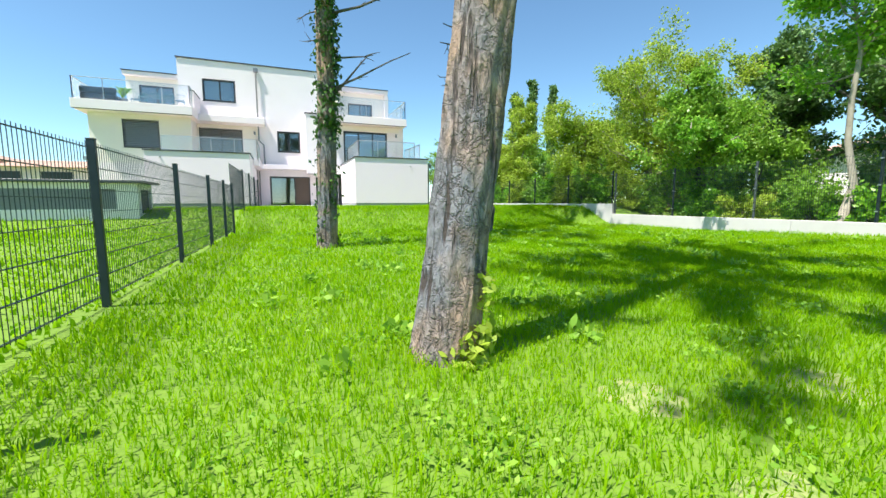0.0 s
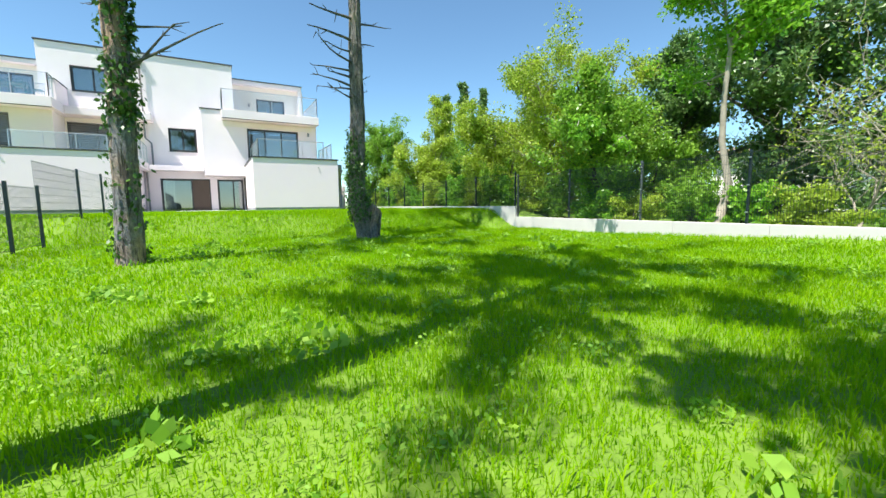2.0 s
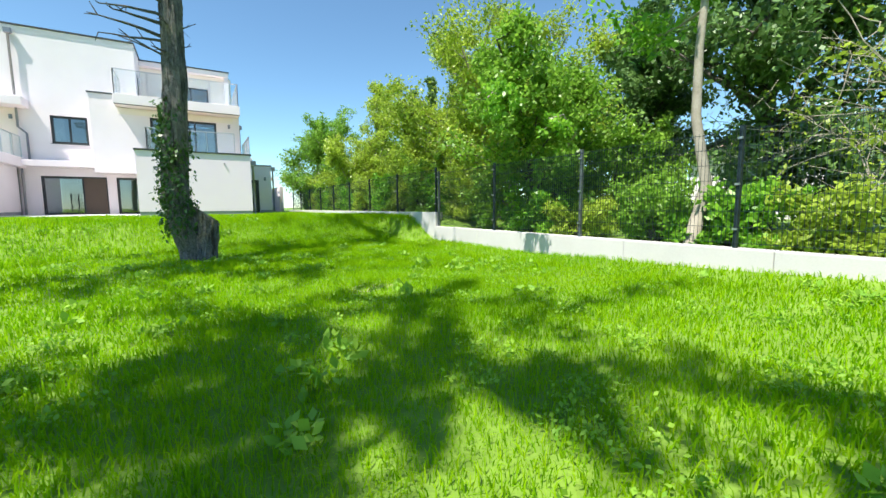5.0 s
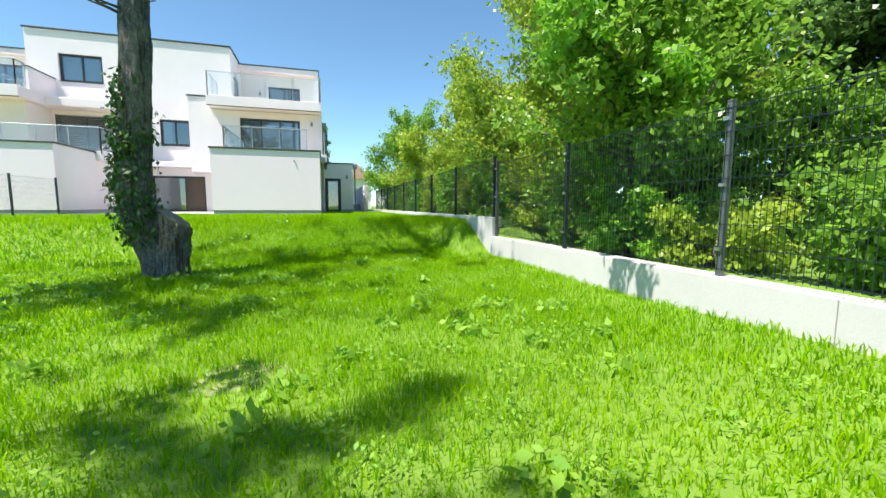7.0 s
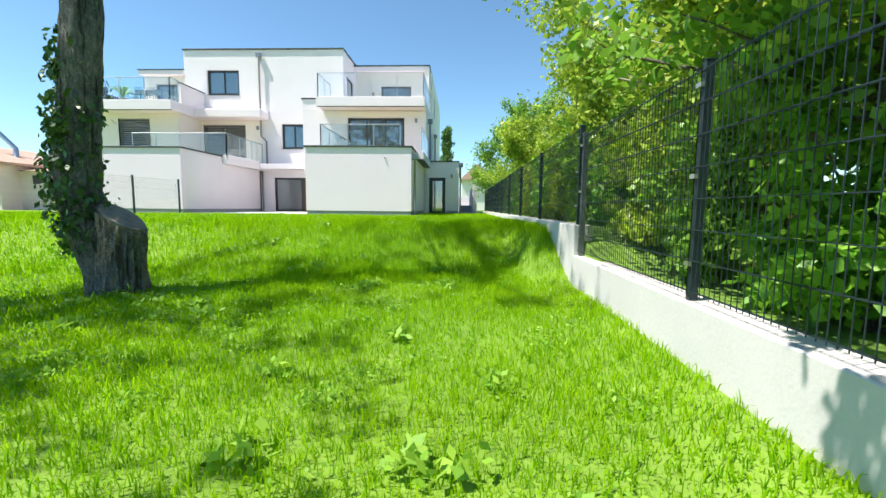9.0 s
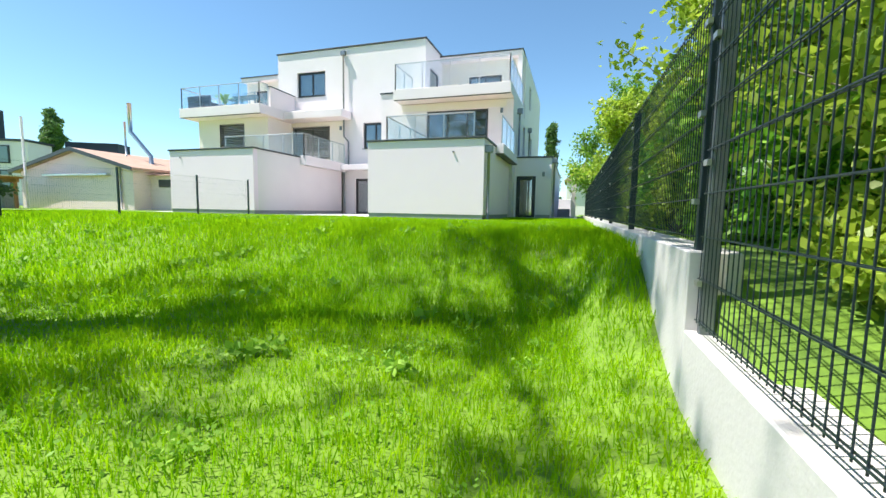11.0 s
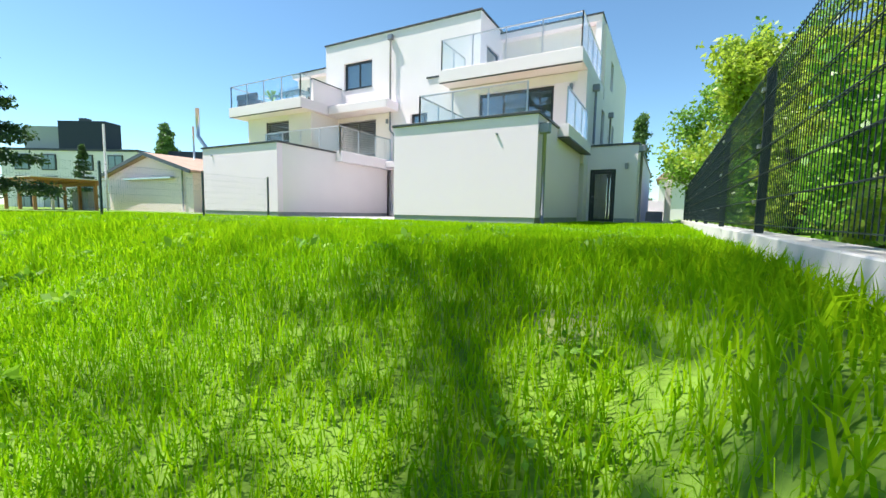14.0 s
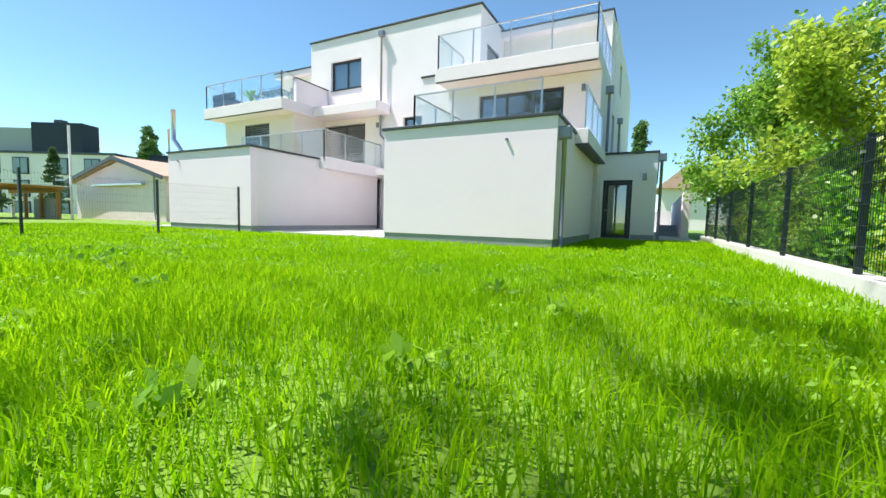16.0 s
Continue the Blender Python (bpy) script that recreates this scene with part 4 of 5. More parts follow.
def leafy_tree(name, x, y, z, height, width, trunk_r, mat, bark, label, leaves, size, seed, clear=0.25, lean=(0, 0), stems=1, group="", fluff=1.0, limbs=15, up=0.45):
    rng = random.Random(seed)
    ob = thing(name, x, y, z, label, "tree" if height > 3.0 else "shrub", group)
    bm = bmesh.new()
    tips = []
    for s in range(stems):
        a = rng.uniform(0, 6.28)
        base = Vector((x + (0.35 * math.cos(a) if stems > 1 else 0), y + (0.35 * math.sin(a) if stems > 1 else 0), z - 0.1))
        pts, radii = [], []
        h = height * rng.uniform(0.78, 0.92)
        spreadx, spready = (math.cos(a) * width * 0.3, math.sin(a) * width * 0.3) if stems > 1 else (0, 0)
        for i in range(8):
            f = i / 7
            pts.append(base + Vector(((lean[0] + spreadx) * f * f + rng.gauss(0, 0.05) * height * 0.12, (lean[1] + spready) * f * f + rng.gauss(0, 0.05) * height * 0.12, h * f)))
            radii.append(trunk_r * (1.12 - 0.95 * f) * (1.25 if i == 0 else 1))
        add_tube(bm, pts, radii, 10)
        for k in range(limbs // stems):
            f = clear + (1 - clear) * (k + rng.random()) / (limbs // stems)
            i = min(6, int(f * 7))
            q = pts[i].lerp(pts[i + 1], f * 7 - i)
            a = rng.uniform(0, 6.28)
            reach = width * 0.5 * rng.uniform(0.55, 1.05) * (1 - 0.55 * max(0, f - 0.35) / 0.65)
            grow(bm, rng, q, Vector((math.cos(a), math.sin(a), rng.uniform(0.0, 2 * up))).normalized(), reach, trunk_r * 0.42 * (1.1 - 0.7 * f), 1, tips)
    part("trunk", bm, bark, ob, smooth=True)
    cs = [t[0] for t in tips]
    leaf_cloud("crown", cs, [t[1] * fluff for t in tips], leaves, size, mat, ob, seed)
    return ob


# Crown above the view; the last argument pushes it to where shade is wanted.
def pine_crown(rng, ob, x, y, z0, z1, width, leaves, seed, bark, shade_shift=(0, 0)):
    bm = bmesh.new()
    tips = []
    n = 20
    for k in range(n):
        z = z0 + (z1 - z0) * (k + rng.random()) / n
        a = 2.4 * k + rng.uniform(-0.3, 0.3)
        l = width * rng.uniform(0.55, 1.0) * (1 - 0.45 * (z - z0) / (z1 - z0))
        d = Vector((math.cos(a) + shade_shift[0], math.sin(a) + shade_shift[1], 0))
        l *= 0.6 + 0.4 * d.length
        d = (d.normalized() + Vector((0, 0, 0.2))).normalized()
        grow(bm, rng, Vector((x, y, z)), d, l, 0.04, 1, tips, 0.22, 3)
    part("limb", bm, bark, ob)
    leaf_cloud("crown", [t[0] for t in tips], [t[1] * 0.55 for t in tips], leaves, 0.15, M_NEEDLE, ob, seed, flat=0.5)


def bark_trunk(pts, radii, seg, seed, furrow=0.02):
    """A trunk with vertical furrows pressed into it."""
    fine, fr = [], []
    for (p, q), (a, b) in zip(zip(pts, pts[1:]), zip(radii, radii[1:])):
        n = max(2, int((Vector(q) - Vector(p)).length / 0.05))
        for i in range(n):
            fine.append(Vector(p).lerp(Vector(q), i / n))
            fr.append(a + (b - a) * i / n)
    fine.append(Vector(pts[-1]))
    fr.append(radii[-1])
    bm = bmesh.new()
    rings = []
    for p, r in zip(fine, fr):
        ring = []
        for k in range(seg):
            a = 2 * math.pi * k / seg
            c, s = math.cos(a), math.sin(a)
            v = noise.noise(Vector((c * 5 + seed, s * 5, p.z * 1.3))) + 0.7 * noise.noise(Vector((c * 13, s * 13 + seed, p.z * 3.5)))
            crack = -abs(noise.noise(Vector((c * 9 + 3 * seed, s * 9, p.z * 1.1 + 0.4 * c)))) 
            ring.append(bm.verts.new(p + Vector((c, s, 0)) * (r + furrow * v + 1.6 * furrow * max(-0.25, crack * 1.5 + 0.05) + 0.0)))
        rings.append(ring)
    for q, s in zip(rings, rings[1:]):
        for k in range(seg):
            bm.faces.new((q[k], q[(k + 1) % seg], s[(k + 1) % seg], s[k]))
    bm.faces.new(rings[-1])
    return bm


def ivy(parent, seed, centreline, r, count, zs, size=0.09, side=None):
    rng = random.Random(seed)
    nrng = np.random.default_rng(seed)
    cs, sp = [], []
    for i in range(150):
        z = rng.uniform(*zs)
        k = 0
        while k < len(centreline) - 2 and centreline[k + 1][2] < z:
            k += 1
        f = (z - centreline[k][2]) / max(0.01, centreline[k + 1][2] - centreline[k][2])
        p = Vector(centreline[k]).lerp(Vector(centreline[k + 1]), f)
        a = rng.uniform(0, 6.28) if side is None else rng.gauss(side, 0.9)
        rr = r[k] + (r[k + 1] - r[k]) * f
        cs.append((p.x + math.cos(a) * rr * 1.05, p.y + math.sin(a) * rr * 1.05, z))
        sp.append(rng.uniform(0.08, 0.2))
    return leaf_cloud("ivy", cs, sp, count, size, M_IVY, parent, seed, "green ivy climbing the trunk", flat=1.4, droop=1.5)


def stub(bm, rng, p, a, length, r, rise=0.15, twigs=3):
    p = Vector(p)
    d = Vector((math.cos(a), math.sin(a), rise)).normalized()
    pts = [p]
    for i in range(5):
        d = (d + Vector((rng.gauss(0, 0.09), rng.gauss(0, 0.09), rng.gauss(0, 0.09)))).normalized()
        pts.append(pts[-1] + d * length / 5)
    add_tube(bm, pts, [r * (1 - 0.14 * i) for i in range(6)], 7)
    for i in range(twigs):
        q = pts[rng.randint(2, 5)]
        e = (d + Vector((rng.gauss(0, 0.7), rng.gauss(0, 0.7), rng.gauss(0, 0.7)))).normalized()
        add_tube(bm, [q, q + e * rng.uniform(0.08, 0.25)], [r * 0.35, r * 0.15], 5)


# the leaning pine near the start
t1 = thing("pine_tree", 1.0, 2.47, 0.0, "old leaning pine with deeply furrowed grey bark on the lawn", "tree", "pines on the lawn")
line1 = [(1.01, 2.27, -0.15), (1.04, 2.26, 0.1), (1.12, 2.26, 0.7), (1.22, 2.25, 1.5), (1.32, 2.24, 2.4), (1.45, 2.2, 4.5), (1.5, 2.2, 8.5), (1.5, 2.2, 12.5)]
part("trunk", bark_trunk(line1, [0.265, 0.225, 0.205, 0.195, 0.185, 0.17, 0.12, 0.05], 72, 1, 0.022), M_PINE, t1, smooth=True)
rng = random.Random(11)
pine_crown(rng, t1, 1.5, 2.2, 4.5, 13.0, 5.6, 15000, 21, M_BARKGREY, (0.0, -0.05))
bm = bmesh.new()
for z, a, l, r in ((4.0, 1.9, 0.9, 0.035), (3.3, 2.6, 0.35, 0.025), (3.0, 2.4, 0.3, 0.02), (5.2, 0.4, 1.2, 0.04), (4.7, 2.2, 1.0, 0.03)):
    stub(bm, rng, (1.4, 2.2, z), a, l, r)
part("dead_branch", bm, M_TWIG, t1)
for sx, sy, z0, z1, sp in ((1.16, 2.05, 0.0, 0.2, 0.1), (1.22, 2.06, 0.15, 0.5, 0.08), (1.04, 2.0, 0.0, 0.12, 0.12)):
    k = int(sx * 100)
    leaf_cloud("shoot", [(sx, sy, z0 + (z1 - z0) * q / 3) for q in range(4)], [sp, sp, sp * 0.8, sp * 0.6], 60, 0.075, M_LEAF, t1, k, "bright young shoots at the foot of the trunk", flat=1.0, droop=0.0)

# the ivy-clad pine by the fence
t2 = thing("pine_tree", 1.1, 9.2, 0.05, "straight pine by the fence, its trunk half covered in ivy", "tree", "pines on the lawn")
line2 = [(1.0, 9.0, -0.15), (1.01, 9.0, 0.15), (1.05, 8.98, 1.5), (1.08, 8.95, 3.5), (1.1, 8.95, 6.0), (1.1, 9.0, 12.5)]
part("trunk", bark_trunk(line2, [0.26, 0.22, 0.195, 0.18, 0.16, 0.05], 48, 7, 0.02), M_PINE, t2, smooth=True)
ivy(t2, 31, line2, [0.26, 0.22, 0.195, 0.18, 0.16, 0.05], 900, (0.0, 6.0), 0.09)
ivy(t2, 32, line2, [0.26, 0.22, 0.195, 0.18, 0.16, 0.05], 1700, (2.4, 5.8), 0.10, -0.8)
pine_crown(random.Random(12), t2, 1.1, 9.0, 6.8, 13.0, 4.8, 6800, 22, M_BARKGREY)
bm = bmesh.new()
rng = random.Random(5)
for z, a, l, r, up in ((3.25, -0.35, 1.9, 0.03, 0.38), (3.1, -0.5, 1.3, 0.035, 0.8), (3.95, -0.3, 1.0, 0.028, 0.15), (4.8, -0.4, 1.9, 0.035, 0.2), (5.2, 0.2, 1.2, 0.03, 0.1), (4.3, 2.9, 0.35, 0.025, 0.2), (5.1, -0.9, 1.0, 0.03, 1.1), (4.9, 2.7, 0.6, 0.02, -0.1)):
    stub(bm, rng, (1.08, 8.97, z), a, l, r, up)
part("dead_branch", bm, M_TWIG, t2)

# the pine with the sawn second stem
DX, DY = -0.06, 0.33
t3 = thing("pine_tree", 6.2, 11.6, 0.05, "tall bare grey pine with a sawn-off second stem", "tree", "pines on the lawn")
line3 = [(x + DX, y + DY, z) for x, y, z in ((6.38, 11.6, -0.15), (6.31, 11.6, 0.25), (6.14, 11.54, 0.75), (6.03, 11.5, 1.3), (6.08, 11.54, 2.2), (6.15, 11.6, 3.4), (6.18, 11.68, 5.0), (6.2, 11.7, 7.0), (6.2, 11.7, 13.5))]
rad3 = [0.34, 0.30, 0.26, 0.245, 0.225, 0.21, 0.19, 0.16, 0.05]
part("trunk", bark_trunk(line3, rad3, 64, 3, 0.026), M_PINEGREY, t3, smooth=True)
ln = [(x + DX, y + DY, z) for x, y, z in ((6.40, 11.58, -0.15), (6.44, 11.57, 0.3), (6.52, 11.55, 0.97))]
b3 = bark_trunk(ln, [0.31, 0.28, 0.26], 64, 9, 0.05)
for v in b3.verts:
    if v.co.z > 0.6:
        v.co.z -= (0.75 * (v.co.x - 6.52 - DX) + 0.02) * (v.co.z - 0.6) / 0.37
part("sawn_stem", b3, M_PINE, t3, smooth=False)
bm = bmesh.new()
bmesh.ops.create_cone(bm, cap_ends=True, segments=32, radius1=0.25, radius2=0.245, depth=0.05, matrix=Matrix.Translation((6.52 + DX, 11.55 + DY, 0.955)) @ Matrix.Rotation(0.64, 4, "Y") @ Matrix.Diagonal((1.15, 0.95, 1, 1)))
part("cut_face", bm, M_CUT, t3, "weathered sawn wood")
ivy(t3, 41, line3, rad3, 1100, (0.6, 3.2), 0.09, 3.4)
ivy(t3, 42, line3, rad3, 800, (0.7, 2.4), 0.08, 4.7)
bm = bmesh.new()
rng = random.Random(6)
for z, a, l, r, up in ((4.3, 3.1, 1.1, 0.03, 0.05), (4.75, 2.9, 1.2, 0.035, 0.12), (4.35, 3.1, 1.1, 0.04, 0.22), (4.6, 3.4, 0.9, 0.04, 0.1), (5.0, 3.0, 1.3, 0.035, 0.3), (5.6, 3.2, 1.3, 0.045, 0.35), (4.02, 3.1, 0.9, 0.025, 0.25), (4.2, -0.2, 0.35, 0.02, 0.1), (4.5, 0.1, 0.5, 0.02, 0.5), (5.5, 0.3, 0.7, 0.03, 0.5), (4.6, 4.4, 0.5, 0.025, 0.0), (4.1, 4.1, 0.6, 0.03, 0.0), (6.2, 3.2, 1.3, 0.045, 0.3), (6.1, 0.5, 1.0, 0.04, 0.3), (5.3, 2.6, 1.0, 0.03, 0.2), (4.0, 3.5, 0.8, 0.025, 0.1)):
    stub(bm, rng, (6.14 + DX, 11.62 + DY, z), a, l, r, up)
part("dead_branch", bm, M_TWIG, t3)
# Unseen crown, widened and shifted so its shade covers the bank.
pine_crown(random.Random(13), t3, 6.2 + DX, 11.7 + DY, 8.3, 15.5, 6.6, 6500, 23, M_BARKGREY, (0.15, 0.45))

# behind the fence on the right
LY = dict(group="trees behind the fence")
leafy_tree("elm_tree", 14.7, 12.4, 0.5, 7.2, 5.6, 0.09, M_LEAF, M_PALEBARK, "bushy yellow-green tree with many stems behind the fence", 52000, 0.105, 51, 0.04, stems=6, limbs=60, **LY)
LEANER = leafy_tree("elm_tree", 14.1, 10.0, 0.45, 4.9, 3.6, 0.11, M_LEAFMID, M_BARKGREY, "leafy mid-green tree leaning over the wire fence", 24000, 0.12, 52, 0.2, stems=2, limbs=33, lean=(-0.9, -0.2), **LY)
leafy_tree("elm_tree", 15.2, 17.2, 0.8, 5.0, 4.6, 0.08, M_LEAF, M_PALEBARK, "low spreading yellow-green tree behind the fence", 30000, 0.12, 53, 0.06, stems=4, limbs=40, **LY)
leafy_tree("elm_tree", 14.8, 24.0, 0.8, 7.9, 3.0, 0.07, M_LEAF, M_PALEBARK, "slender airy tree with an open crown", 17000, 0.12, 54, 0.12, stems=2, limbs=34, up=1.0, **LY)
leafy_tree("elm_tree", 14.6, 24.8, 0.8, 4.4, 4.2, 0.08, M_LEAF, M_PALEBARK, "low yellow-green tree with branches over the fence", 26000, 0.12, 55, 0.06, stems=3, limbs=36, lean=(-0.4, 0), **LY)
leafy_tree("ash_tree", 13.1, 5.6, 0.45, 8.6, 4.8, 0.085, M_LEAFBRIGHT, M_PALEBARK, "tall tree with a bare pale trunk and feathery crown", 13000, 0.13, 56, 0.50, lean=(0.2, 0.3), limbs=22, **LY)
leafy_tree("dark_tree", 19.0, 7.0, 0.5, 9.5, 6.6, 0.28, M_LEAFDARK, M_BARKGREY, "large dark green tree with a thick dark trunk", 26000, 0.17, 57, 0.25, limbs=34, **LY)
leafy_tree("dark_tree", 17.0, 1.2, 0.5, 8.5, 6.6, 0.16, M_LEAFMID, M_PALEBARK, "mid-green tree with tangled bare twigs", 20000, 0.11, 58, 0.06, stems=3, limbs=48, **LY)
leafy_tree("dark_tree", 20.5, 11.5, 0.5, 7.2, 6.0, 0.24, M_LEAFDARK, M_BARKGREY, "dark green tree in the second row", 34000, 0.17, 59, 0.12, limbs=32, **LY)
leafy_tree("dark_tree", 24.0, 3.0, 0.5, 10.5, 8.0, 0.25, M_LEAFDARK, M_BARKGREY, "tall dark tree at the back of the thicket", 28000, 0.2, 60, 0.15, limbs=32, **LY)
leafy_tree("dark_tree", 21.0, 22.0, 0.6, 6.0, 7.0, 0.2, M_LEAFMID, M_BARKGREY, "rounded mid-green tree in the second row", 30000, 0.16, 61, 0.08, limbs=32, **LY)
leafy_tree("dark_tree", 20.0, 31.0, 0.6, 5.2, 7.0, 0.2, M_LEAFMID, M_BARKGREY, "rounded mid-green tree in the second row", 26000, 0.18, 64, 0.08, limbs=32, **LY)
leafy_tree("walnut_tree", 13.1, 32.0, 0.8, 7.0, 6.4, 0.10, M_LEAFMID, M_PALEBARK, "broad tree beside the side passage", 36000, 0.14, 62, 0.08, stems=2, limbs=36, **LY)
leafy_tree("dark_tree", 16.5, -5.0, 0.5, 8.0, 7.0, 0.2, M_LEAFMID, M_BARKGREY, "dense green tree near the start of the wall", 26000, 0.16, 63, 0.08, limbs=28, **LY)
for i, (x, y, h) in enumerate(((31.7, 51.2, 18.6), (33.6, 49.7, 19.6), (35.7, 48.2, 18.4), (8.8, 62.0, 12.5))):
    leafy_tree("poplar_tree", x, y, 0.6, h, 2.6, 0.15, M_LEAFDARK, M_BARKGREY, "slender upright poplar in the distance", 22000, 0.26, 70 + i, 0.06, limbs=80, up=1.6, group="far poplars", fluff=1.1)
for i, (x, y, h) in enumerate(((-85.3, 63.2, 21), (-82.0, 61.5, 19.0))):
    leafy_tree("poplar_tree", x, y, 0.6, h, 6.0, 0.3, M_LEAFDARK, M_BARKGREY, "broad dark poplar far behind the houses", 12000, 0.5, 80 + i, 0.1, limbs=30, up=1.1, group="far poplars", fluff=1.5)


def bough(tree, start, points, count, size, mat, seed):
    """A long branch of the tree with hanging leaves along its outer part."""
    bm = bmesh.new()
    rs = random.Random(seed)
    line = [Vector(start)] + [Vector(p) for p in points]
    add_tube(bm, line, [0.03 * (1 - 0.8 * i / len(line)) for i in range(len(line))], 6, cap=False)
    cs = []
    for a, b in list(zip(line, line[1:]))[1:]:
        for k in range(4):
            q = a.lerp(b, rs.random())
            e = q + Vector((rs.uniform(-0.35, 0.35), rs.uniform(-0.45, 0.45), rs.uniform(-0.4, 0.15)))
            add_tube(bm, [q, e], [0.006, 0.003], 4, cap=False)
            cs += [tuple(q.lerp(e, f)) for f in (0.4, 0.75, 1.0)]
    part("bough", bm, M_PALEBARK, tree)
    leaf_cloud("bough_leaves", cs, [0.13] * len(cs), count, size, mat, tree, seed, "larger leaves hanging over the wire fence", droop=0.8)


bough(LEANER, (14.0, 9.9, 1.9), [(13.2, 9.6, 3.0), (12.3, 9.1, 3.5), (11.5, 8.6, 3.4), (10.95, 8.2, 3.05)], 620, 0.105, M_LEAFBRIGHT, 901)
bough(LEANER, (14.0, 9.9, 1.7), [(13.3, 8.2, 2.6), (12.7, 8.0, 2.9), (12.2, 7.9, 2.75)], 400, 0.10, M_LEAFBRIGHT, 902)

# Extra leaves above the view, placed so their shadow falls on the retaining wall.
leaf_cloud("shadow_leaves", [(10.95, 7.55, 3.05), (11.02, 7.5, 2.82), (10.95, 7.95, 3.05), (11.05, 8.0, 2.78), (10.9, 7.8, 3.2)], [0.15, 0.12, 0.17, 0.13, 0.16], 250, 0.09, M_LEAFBRIGHT, LEANER, 903, "unseen leaves added near the bough to cast shadow on the wall", droop=0.8)


def conifer(x, y, z, h, wd, count, seed, label, name="spruce_tree"):
    ob = thing(name, x, y, z, label, "tree")
    rng = random.Random(seed)
    bm = bmesh.new()
    add_tube(bm, [(x, y, z - 0.1), (x, y, z + h)], [h * 0.02, 0.01], 8)
    cs, sp = [], []
    for k in range(int(h * 14)):
        f = rng.random() ** 0.8
        a = rng.uniform(0, 6.28)
        r = wd * 0.5 * (1 - f) * rng.uniform(0.75, 1.1) + 0.05
        zz = z + 0.3 + f * (h - 0.3)
        add_tube(bm, [(x, y, zz), (x + r * math.cos(a), y + r * math.sin(a), zz - 0.15 * r)], [0.02, 0.008], 5, cap=False)
        for s in (0.45, 0.8, 1.0):
            cs.append((x + r * s * math.cos(a), y + r * s * math.sin(a), zz - 0.15 * r * s))
            sp.append(0.08 + 0.09 * wd * (1 - f * 0.6))
    part("trunk", bm, M_BARKGREY, ob)
    leaf_cloud("crown", cs, sp, count, 0.16, M_NEEDLE, ob, seed, flat=0.5)
    return ob


conifer(-13.2, 18.7, 0.7, 8.8, 5.6, 44000, 91, "tall dark spruce beyond the low garage")
conifer(-42.0, 33.0, 0.7, 6.6, 3.0, 8000, 92, "small spruce in front of the far block")

# bare twigs
def bare_shrub(x, y, z, height, seed):
    rng = random.Random(seed)
    ob = thing("bare_shrub", x, y, z, "leggy shrub of tangled pale bare twigs behind the wire fence", "shrub")
    for i in range(7):
        bm = bmesh.new()
        a = rng.uniform(0, 6.28)
        base = Vector((x + 0.3 * math.cos(a), y + 0.3 * math.sin(a), z - 0.05))
        tips = []
        grow(bm, rng, base, Vector((0.5 * math.cos(a), 0.6 * math.sin(a), 1.0)).normalized(), height * rng.uniform(0.7, 1.0), 0.028, 2, tips, 0.34, 5, 0.05)
        part("stem", bm, M_PALEBARK, ob)
        leaf_cloud("leaves", [t[0] for t in tips[::3]], [0.2] * len(tips[::3]), 260, 0.09, M_LEAF, ob, seed + i, "sparse yellow-green leaves")


bare_shrub(14.3, 3.3, 0.45, 3.4, 801)
bare_shrub(14.6, 1.6, 0.45, 3.2, 802)

# undergrowth behind the wall
rng = random.Random(77)
for i in range(30):
    y = -9 + 1.42 * i + rng.uniform(-0.3, 0.3)
    x = wall_x(y) + 0.85 + rng.uniform(0.0, 0.35)
    z = outer_z(x, y)
    h, wd = rng.uniform(1.3, 2.4), rng.uniform(1.3, 1.7)
    if 2.0 < y < 8.3:
        h = 0.45 * h
    mt = (M_LEAF, M_LEAFBRIGHT, M_LEAFMID)[i % 3]
    ob = thing("undergrowth_shrub", x, y, z, ("leafy yellow-green shrub behind the wire fence", "leafy mid-green shrub behind the wire fence", "leafy yellow-green shrub behind the wire fence")[i % 3], "shrub", "undergrowth behind the fence")
    bm = bmesh.new()
    cs, sp = [], []
    for k in range(22):
        a, l = rng.uniform(0, 6.28), rng.uniform(0.15, 0.42) * wd
        tip = Vector((x + math.cos(a) * l * 0.8, y + math.sin(a) * l * 1.5, z + h * (0.08 + 0.92 * rng.random() ** 1.4)))
        mid = Vector((x, y, z)).lerp(tip, 0.5) + Vector((0, 0, 0.1))
        add_tube(bm, [(x, y, z - 0.05), mid, tip], [0.012, 0.008, 0.004], 5, cap=False)
        for q, s in ((mid, 0.2), (tip, 0.22), (mid.lerp(tip, 0.6), 0.22)):
            cs.append(tuple(q))
            sp.append(s)
    part("stem", bm, M_BARKGREY, ob)
    leaf_cloud("foliage", cs, sp, 5200, (0.085, 0.11, 0.095)[i % 3], mt, ob, 300 + i)
for i in range(9):
    y, x = -8 + 4.6 * i, 17.5 + (i % 2) * 1.8
    leafy_tree("thicket_shrub", x, y, 0.5, 3.0, 4.2, 0.05, M_LEAFDARK if i % 2 else M_LEAFMID, M_BARKGREY, "dense dark shrub deep in the thicket", 13000, 0.16, 400 + i, 0.02, stems=4, limbs=24, group="thicket shrubs", up=0.3)
bs = leafy_tree("yellow_shrub", -29.5, 22.3, 0.7, 1.4, 1.6, 0.03, M_LEAF, M_BARKGREY, "small bright yellow-green shrub by the pergola", 2500, 0.1, 500, 0.02, stems=4, limbs=16)

